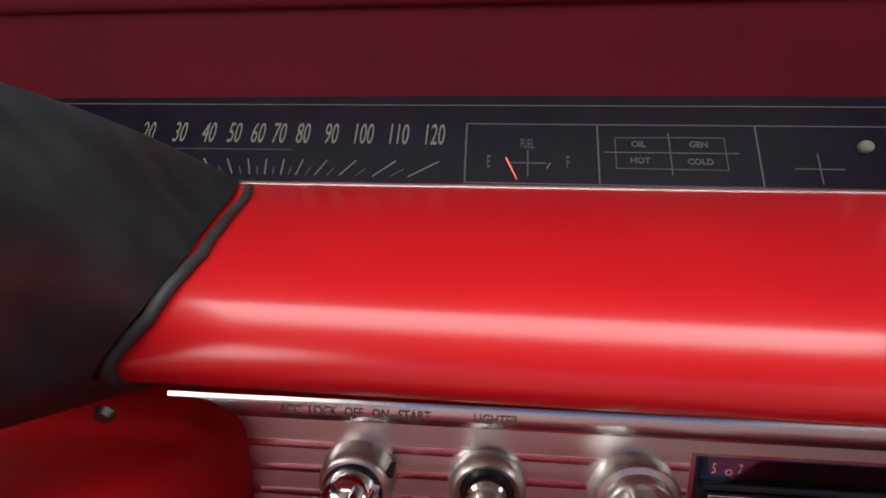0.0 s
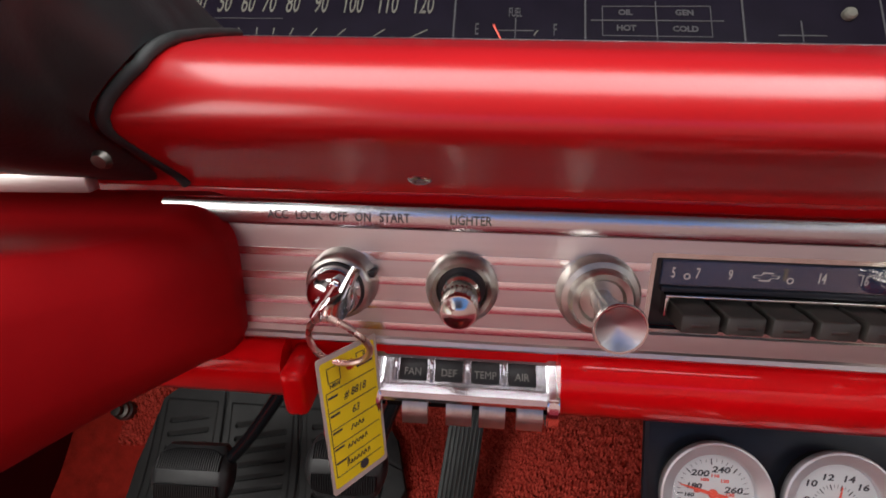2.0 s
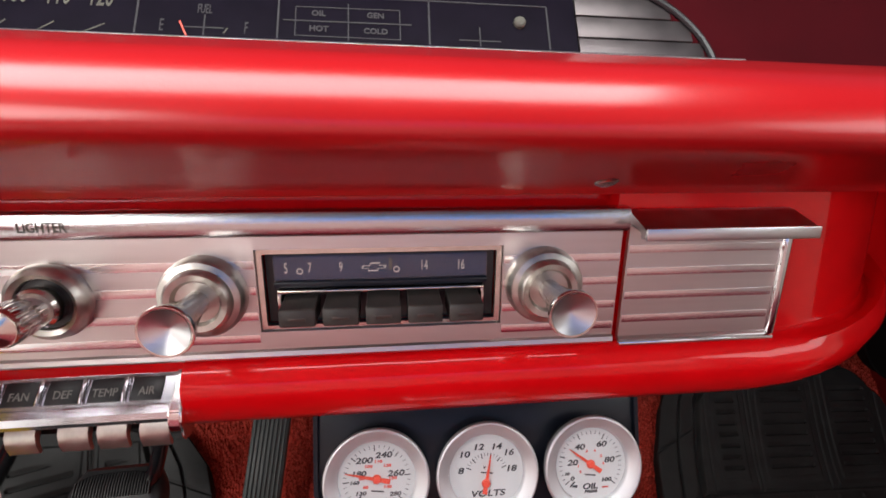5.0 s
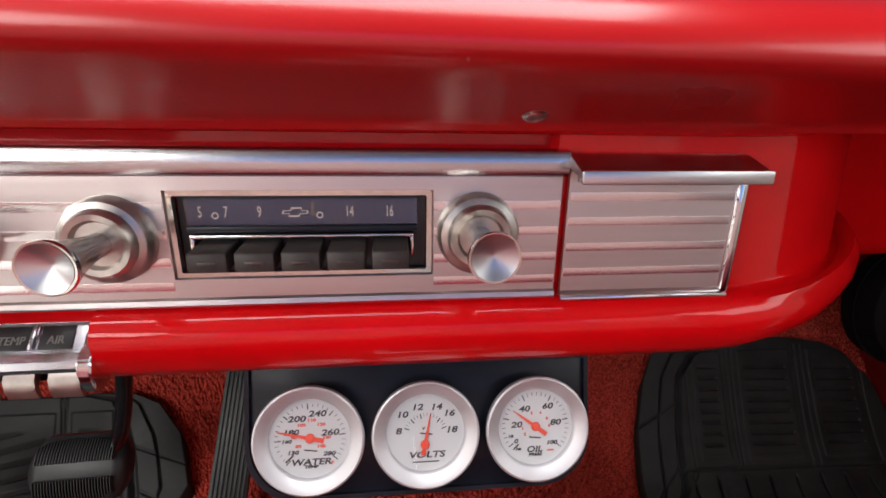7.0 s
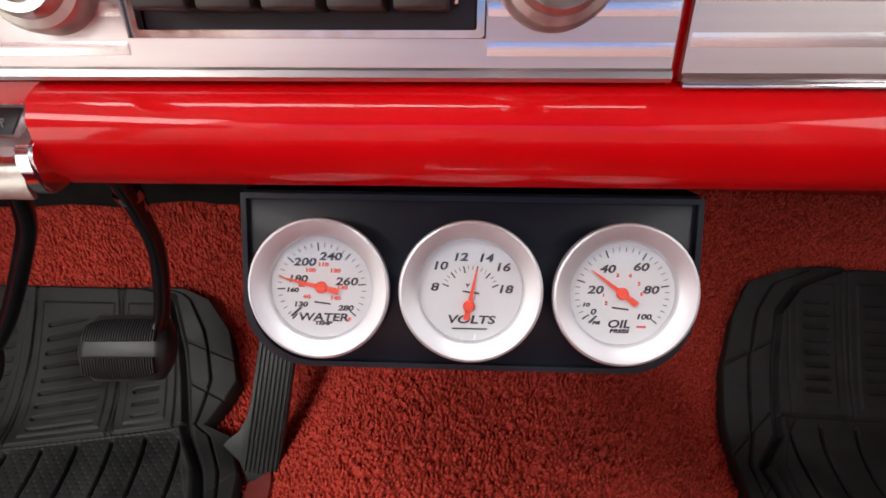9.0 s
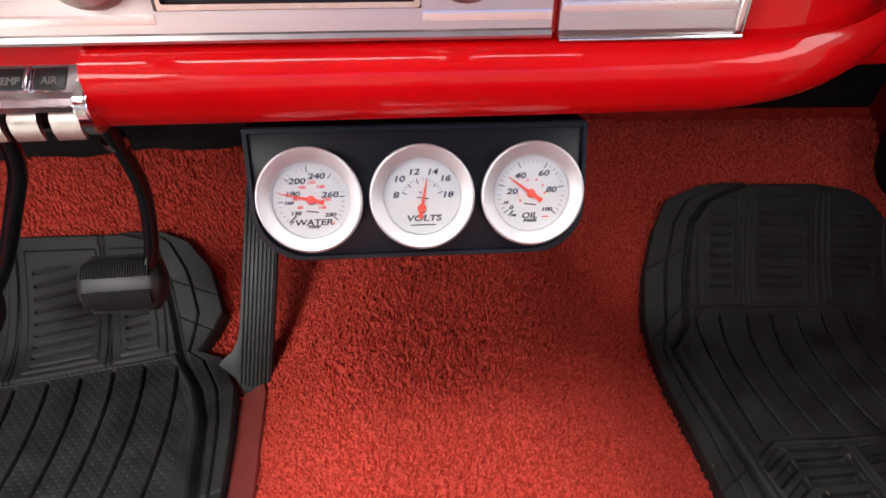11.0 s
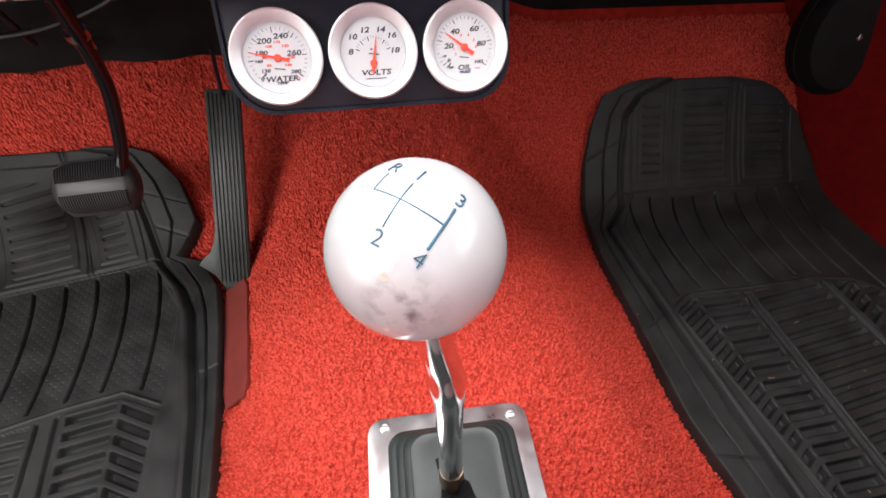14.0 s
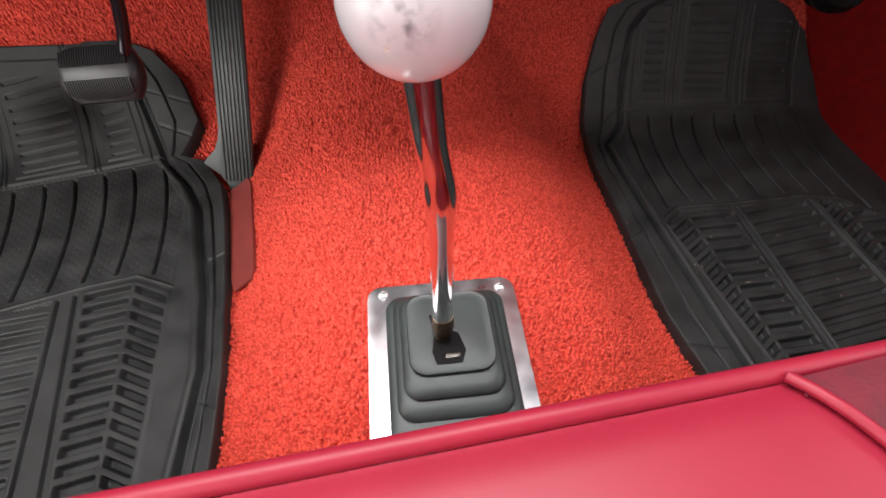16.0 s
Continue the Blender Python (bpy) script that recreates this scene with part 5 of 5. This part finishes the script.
def build_mat(label, side, edge, chan, inner, outer, top, cross, ridge, seams, grooves, panels, chevrons, bars, dimples):
    """side: +1 when the tunnel lies to the left of the mat, -1 when to its right."""
    nv, nu = 700, 420
    y = np.linspace(-0.26, top, nv)[:, None] * np.ones((1, nu))
    u = np.linspace(0, 1, nu)[None, :] * np.ones((nv, 1))
    xi, xo = along(edge)(y), along(outer)(y)
    x = xi + (xo - xi) * u
    d_edge = np.abs(x - xi)
    d_chan = (x - along(chan)(y)) * side
    half = (along(chan)(y) - xi) * side
    inside = np.clip(d_chan / 0.004, 0, 1)
    flange = 1 - np.clip((d_chan + 0.010) / 0.004, 0, 1)
    yc, yr = along(cross)(x), along(ridge)(x)
    # outer flange with its long seam and cross seams, then the deep channel
    h = 0.013 + 0.004 * flange - 0.011 * np.clip(1.2 - np.abs(d_chan + 0.003) / 0.007, 0, 1)
    h -= 0.006 * flange * cut(d_edge - half * 0.5, 0.0018)
    for yy, lean in seams:
        h -= 0.003 * flange * cut(y - yy - lean * (d_edge - 0.02), 0.0014)
    h += 0.0025 * np.clip(1 - np.abs(d_chan - 0.010) / 0.006, 0, 1) * (y < yc)
    # a step runs round the treads inside the raised rim
    d_in = (x - along(inner)(y)) * side
    tread = np.clip(d_in / 0.003, 0, 1)
    h -= 0.0030 * tread * (y < yc - 0.004) * (y > yr)
    h -= 0.0045 * inside * cut(y - yc, 0.0020)
    # upper field: framed panels of thin slots
    for x0, x1, lean, tilt, pitch in panels:
        xs, ys = x - lean * (y - yc), y - yc - tilt * (x - x0)
        h += 0.0018 * within_span(xs, x0 - 0.010, x1 + 0.010, 0.002) * within_span(y, yc + 0.010, top - 0.022, 0.002)
        h -= 0.0055 * within_span(xs, x0, x1, 0.003) * within_span(y, yc + 0.017, top - 0.040, 0.003) * slots(ys, pitch, 0.34)
        for xx in (x0 - 0.022, x1 + 0.022):
            h -= 0.003 * inside * (y > yc) * cut(xs - xx, 0.0014)
    # middle field: long bent grooves
    mid = within_span(y, yr + 0.010, yc - 0.008, 0.004) * tread
    for xt, xb, bow in grooves:
        t = np.clip((yc - y) / (yc - yr), 0, 1)
        h -= 0.0085 * mid * cut(x - xt - (xb - xt) * t - 4 * bow * t * (1 - t), 0.0021)
    if dimples:
        h -= 0.0011 * mid * np.clip(np.cos(2 * np.pi * x / 0.0145) * np.cos(2 * np.pi * y / 0.0125) - 0.55, 0, 1) / 0.45
    h += 0.0020 * tread * np.clip(1 - np.abs(y - yr) / 0.004, 0, 1)
    low = (y < yr - 0.010) * tread
    for (x0, s0), (xm, sm), (x1, s1), pitch in chevrons:
        a, m, b = (v + s * (yr - y) for v, s in ((x0, s0), (xm, sm), (x1, s1)))
        if side < 0:
            wide, tight = within_span(x, a, m - 0.003, 0.003), within_span(x, m + 0.002, b, 0.004)
        else:
            wide, tight = within_span(x, m + 0.003, b, 0.003), within_span(x, a, m - 0.002, 0.004)
        rise = np.abs(x - m)
        h += 0.0015 * low * within_span(x, a - 0.006, b + 0.006, 0.003)
        h -= 0.0120 * low * (wide * slots(y + (0.15 if side < 0 else 0.0) * rise, pitch, 0.62) + tight * slots(y + 0.55 * rise, pitch, 0.62))
        for d in (x - a + 0.012, x - b - 0.012):
            h -= 0.006 * low * cut(d, 0.0024)
    for (x0, s0), (x1, s1), pitch in bars:
        a, b = x0 + s0 * (yr - y), x1 + s1 * (yr - y)
        h -= 0.0075 * low * within_span(x, a, b, 0.003) * slots(y - 0.10 * (x - a), pitch, 0.50)
        for d in (x - a + 0.008, x - b - 0.008):
            h -= 0.006 * low * cut(d, 0.0024)
    rim = np.minimum(np.minimum(d_edge, np.abs(x - xo)), top - y)
    h = h * np.clip(rim / 0.004, 0, 1) ** 0.5 - 0.010 * (rim < 0.0005)
    # the mat bridges the floor softly
    fz = np.vectorize(lambda a, b: floor_z(a, b))(x[::7, ::7], y[::7, ::7])
    iy, ix = np.minimum(np.arange(nv) / 7, fz.shape[0] - 1.001), np.minimum(np.arange(nu) / 7, fz.shape[1] - 1.001)
    a, b = iy.astype(int), ix.astype(int)
    fy, fx = (iy - a)[:, None], (ix - b)[None, :]
    z = fz[a][:, b] * (1 - fy) * (1 - fx) + fz[a + 1][:, b] * fy * (1 - fx) + fz[a][:, b + 1] * (1 - fy) * fx + fz[a + 1][:, b + 1] * fy * fx
    me = grid_mesh("floor_mat", x, y, z + 0.0135 + 0.004 * np.clip((y - 0.40) / 0.05, 0, 1) + h, RUBBER)
    return tagged(new("floor_mat", me), label, "floor mat", "floor mats")


build_mat("black moulded rubber floor mat in the driver footwell", -1,
          [(-0.26, -0.035), (-0.08, -0.0226), (-0.002, -0.0206), (0.126, -0.0305), (0.26, -0.0459), (0.344, -0.0612), (0.395, -0.0888), (0.410, -0.1317), (0.414, -0.127), (0.463, -0.0955), (0.516, -0.1138), (0.548, -0.1479), (0.563, -0.1987), (0.567, -0.2777)],
          [(-0.26, -0.085), (-0.061, -0.0662), (0.017, -0.0589), (0.132, -0.0698), (0.300, -0.0991), (0.351, -0.1214), (0.4015, -0.1593), (0.433, -0.1693), (0.498, -0.188), (0.554, -0.2149), (0.567, -0.29)],
          [(-0.26, -0.105), (0.1625, -0.1124), (0.238, -0.1124), (0.314, -0.1191), (0.351, -0.1411), (0.40, -0.166), (0.567, -0.30)],
          [(-0.26, -0.54), (0.47, -0.55), (0.545, -0.53), (0.567, -0.49)], 0.567,
          [(-0.5, 0.362), (-0.418, 0.3731), (-0.255, 0.3979), (-0.162, 0.4118), (-0.1, 0.42)],
          [(-0.5, 0.115), (-0.3285, 0.1437), (-0.2324, 0.1665), (-0.1658, 0.1772), (-0.1075, 0.1488), (-0.09, 0.14)],
          [(-0.035, 0.5), (0.19, -0.2), (0.335, -0.8), (0.445, 0.3), (0.49, 0.3)],
          [(-0.1673, -0.1463, 0.010), (-0.2141, -0.1987, 0.010), (-0.2585, -0.2414, 0.010), (-0.303, -0.2846, 0.010), (-0.3472, -0.3282, 0.010), (-0.3915, -0.372, 0.010), (-0.436, -0.416, 0.010)],
          [(-0.379, -0.291, -0.10, 0.0, 0.0155), (-0.240, -0.202, -0.18, 0.0, 0.0155), (-0.50, -0.43, -0.05, 0.0, 0.0155)],
          [((-0.2311, 0.115), (-0.1669, 0.05), (-0.1180, 0.0), 0.0212)],
          [((-0.40, 0.06), (-0.272, 0.085), 0.0212), ((-0.51, 0.04), (-0.42, 0.06), 0.0212)], True)
passenger_mat = build_mat("black moulded rubber floor mat in the passenger footwell", 1,
          [(-0.26, 0.645), (-0.129, 0.6183), (0.007, 0.5965), (0.10, 0.598), (0.193, 0.601), (0.312, 0.5995), (0.42, 0.6095), (0.495, 0.6264), (0.549, 0.6517), (0.5815, 0.678), (0.597, 0.739), (0.606, 0.838)],
          [(-0.26, 0.705), (-0.124, 0.6834), (-0.013, 0.6741), (0.162, 0.6607), (0.32, 0.6506), (0.372, 0.6477), (0.414, 0.6898), (0.50, 0.7118), (0.554, 0.7305), (0.579, 0.7625), (0.606, 0.86)],
          [(-0.26, 0.735), (-0.01, 0.703), (0.17, 0.676), (0.32, 0.672), (0.375, 0.678), (0.42, 0.706), (0.606, 0.88)],
          [(-0.26, 1.20), (0.353, 1.192), (0.375, 1.178), (0.452, 1.160), (0.50, 1.140), (0.542, 1.128), (0.576, 1.084), (0.590, 1.050), (0.603, 0.940)], 0.606,
          [(0.55, 0.4425), (0.706, 0.4400), (0.95, 0.4335), (1.2, 0.427)],
          [(0.66, 0.165), (0.69, 0.19), (0.7182, 0.2056), (0.77, 0.2045), (0.8285, 0.2021), (0.97, 0.2036), (1.035, 0.1908), (1.095, 0.143), (1.2, 0.06)],
          [(-0.05, -0.25), (0.155, 0.5), (0.33, 0.8), (0.40, 0.8), (0.50, 0.4)],
          [(0.711, 0.703, -0.004), (0.7575, 0.7524, -0.013), (0.8095, 0.7995, -0.016), (0.8555, 0.8464, -0.016), (0.904, 0.8945, -0.013), (0.952, 0.9433, -0.013), (0.9996, 0.9903, -0.013), (1.047, 1.04, -0.013), (1.095, 1.09, -0.013)],
          [(0.741, 0.7805, 0.20, 0.0, 0.0138), (0.832, 0.922, 0.22, 0.0, 0.0138), (0.9816, 1.062, 0.20, 0.0, 0.0138)],
          [((0.678, 0.158), (0.7244, 0.074), (0.8075, 0.010), 0.0236), ((0.988, 0.10), (1.03, 0.07), (1.12, 0.02), 0.0236)],
          [((0.8342, 0.012), (0.9655, 0.085), 0.0236)], False)


def build_litter():
    """Bits of lint and straw on the passenger mat."""
    rng = random.Random(7)
    co = np.empty(len(passenger_mat.data.vertices) * 3)
    passenger_mat.data.vertices.foreach_get("co", co)
    co = co.reshape(-1, 3) / K
    bm = bmesh.new()
    spots = [(0.650, 0.181, 0.010), (0.812, 0.178, 0.008), (0.607, 0.178, 0.003), (0.818, 0.119, 0.004), (0.867, 0.122, 0.010), (0.743, 0.081, 0.020), (0.737, 0.126, 0.004), (0.696, 0.078, 0.004), (0.757, 0.041, 0.008), (0.578, 0.022, 0.004), (0.793, 0.240, 0.003)]
    spots += [(rng.uniform(0.66, 1.03), rng.uniform(-0.2, 0.33), rng.uniform(0.002, 0.005)) for _ in range(14)]
    for x, y, size in spots:
        z = co[np.argmin((co[:, 0] - x) ** 2 + (co[:, 1] - y) ** 2), 2]
        a = rng.uniform(0, 6.28)
        dx, dy = math.cos(a) * size / 2, math.sin(a) * size / 2
        tube([(x - dx, y - dy, z + 0.0005), (x + dy * 0.3, y - dx * 0.3, z + 0.0014), (x + dx, y + dy, z + 0.0005)], 0.0005 + 0.02 * size, 6, into=bm)
    return tagged(finish("litter", bm, STRAW), "tiny bits of pale lint and straw on the rubber mat", "litter", kind="stuff")


build_litter()

# ---- footwell odds and ends ----
tagged(finish("dimmer_switch", lathe([(0.016, 0), (0.016, 0.012), (0.013, 0.014), (0.013, 0.02), (0.008, 0.022), (0.008, 0.032), (0, 0.033)], 28), NICKEL_DARK, m=at(-0.597, 0.539, 0.075, 45)), "round metal foot dimmer switch on the toe board", "switch")
hb = thing("heater_box", at(1.135, 0.545, 0.185, 70, 0, -20) @ Matrix.Diagonal((0.9, 1.25, 1, 1)), "black rounded heater housing on the passenger kick panel", "heater")
part("housing", lathe([(0, 0.03), (0.05, 0.028), (0.075, 0.018), (0.085, 0.0), (0.085, -0.06), (0, -0.06)], 40), DARK, hb)
part("seam", lathe([(0.0852, -0.020), (0.088, -0.021), (0.088, -0.025), (0.0852, -0.026)], 40), DARK, hb)
part("screw", lathe([(0, 0.0335), (0.004, 0.033), (0.006, 0.030), (0, 0.030)], 16), NICKEL, hb)

for line in ([(-0.46, 0.56, 0.40), (-0.36, 0.53, 0.33), (-0.24, 0.55, 0.30), (-0.10, 0.57, 0.33), (0.02, 0.55, 0.42)],
             [(-0.42, 0.50, 0.43), (-0.30, 0.52, 0.36), (-0.20, 0.55, 0.345), (-0.06, 0.54, 0.38), (0.10, 0.50, 0.43)],
             [(-0.28, 0.48, 0.43), (-0.25, 0.55, 0.36), (-0.24, 0.59, 0.27)]):
    tagged(finish("cable", tube(smooth_line(line, 8), 0.0045, 8), BLACK), "black wrapped wiring loom hanging under the dash", "cable", "cables under the dash")

def build_insulation():
    """A crumpled dark pad that hangs from the firewall down to the carpet's edge."""
    rng = np.random.default_rng(12)
    xs = np.linspace(-0.685, 0.075, 77)
    wave = np.convolve(rng.standard_normal(97), np.hanning(9) / 4, "same")[10:87]
    rows = []
    for v in np.linspace(0, 1, 22):
        crease = np.convolve(rng.standard_normal(97), np.hanning(13) / 5, "same")[10:87]
        rows.append([(x, 0.664 + 0.020 * v + 0.004 * crease[i], 0.203 + 0.0035 * wave[i] * (1 - v) + 0.30 * v) for i, x in enumerate(xs)])
    bm = loft(rows)
    bmesh.ops.solidify(bm, geom=bm.faces[:], thickness=0.008)
    return tagged(finish("trim_insulation", bm, DARK), "crumpled black insulation pad on the firewall above the carpet", "insulation", kind="structure")


build_insulation()

# ---- seat ----
def build_seat():
    st = thing("front_seat", at(0.0, 0.0, -0.014), "red vinyl bench seat cushion with piped edges", "seat")
    xs = [-0.5 + 0.05 * i for i in range(31)]

    def front(x):
        return -0.190 + 0.020 * (x - 0.3)

    prof = [(-0.07, 0.06), (-0.06, 0.10), (-0.04, 0.20), (-0.026, 0.29), (-0.017, 0.322), (-0.0140, 0.334), (-0.0150, 0.3385), (-0.0185, 0.3398), (-0.022, 0.3425), (-0.034, 0.3465), (-0.06, 0.351), (-0.15, 0.360), (-0.35, 0.358), (-0.55, 0.34), (-0.55, 0.06)]
    bm = loft([[(x, front(x) + dy + 0.006, z) for dy, z in prof] for x in xs], closed_v=True, caps=True)
    part("cushion", bm, VINYL, st, "smooth red vinyl cushion")
    # backrest added out of view, paler than the cushion so the trim reflects brighter
    back = [(-0.57, 0.34), (-0.60, 0.36), (-0.66, 0.56), (-0.70, 0.74), (-0.73, 0.77), (-0.77, 0.76), (-0.78, 0.70), (-0.72, 0.34)]
    part("backrest", loft([[(x, y, z) for y, z in back] for x in (-0.5, 0.2, 0.95)], closed_v=True, caps=True), BACKREST_REFLECTOR, st, "unseen backrest, pale pink to brighten the trim's reflections")
    part("piping", tube([(x, front(x) - 0.0032, 0.3385) for x in xs], 0.0056, 14), VINYL, st, "red vinyl piping")
    edge = smooth_line([(0.392, -0.1950, 0.3430), (0.3985, -0.2070, 0.3485), (0.408, -0.226, 0.3525), (0.421, -0.262, 0.3565), (0.437, -0.32, 0.3600), (0.452, -0.40, 0.362)], 6)
    part("piping", tube(edge, 0.0032, 10), VINYL, st, "red vinyl piping")
    rows = []
    for k, p in enumerate(edge):
        rows.append([(p.x + 0.001 + (0.95 - p.x) * q, min(p.y, front(p.x + (0.95 - p.x) * q) - 0.018) if k == 0 else p.y + 0.03 * q * (1 - k / len(edge)), p.z + 0.002 + 0.004 * min(q * 6, 1)) for q in (0, 0.02, 0.1, 0.3, 0.6, 1)])
    bm = loft(rows)
    part("insert", bm, VINYL_DARK, st, "maroon woven cloth insert")
    return st


build_seat()
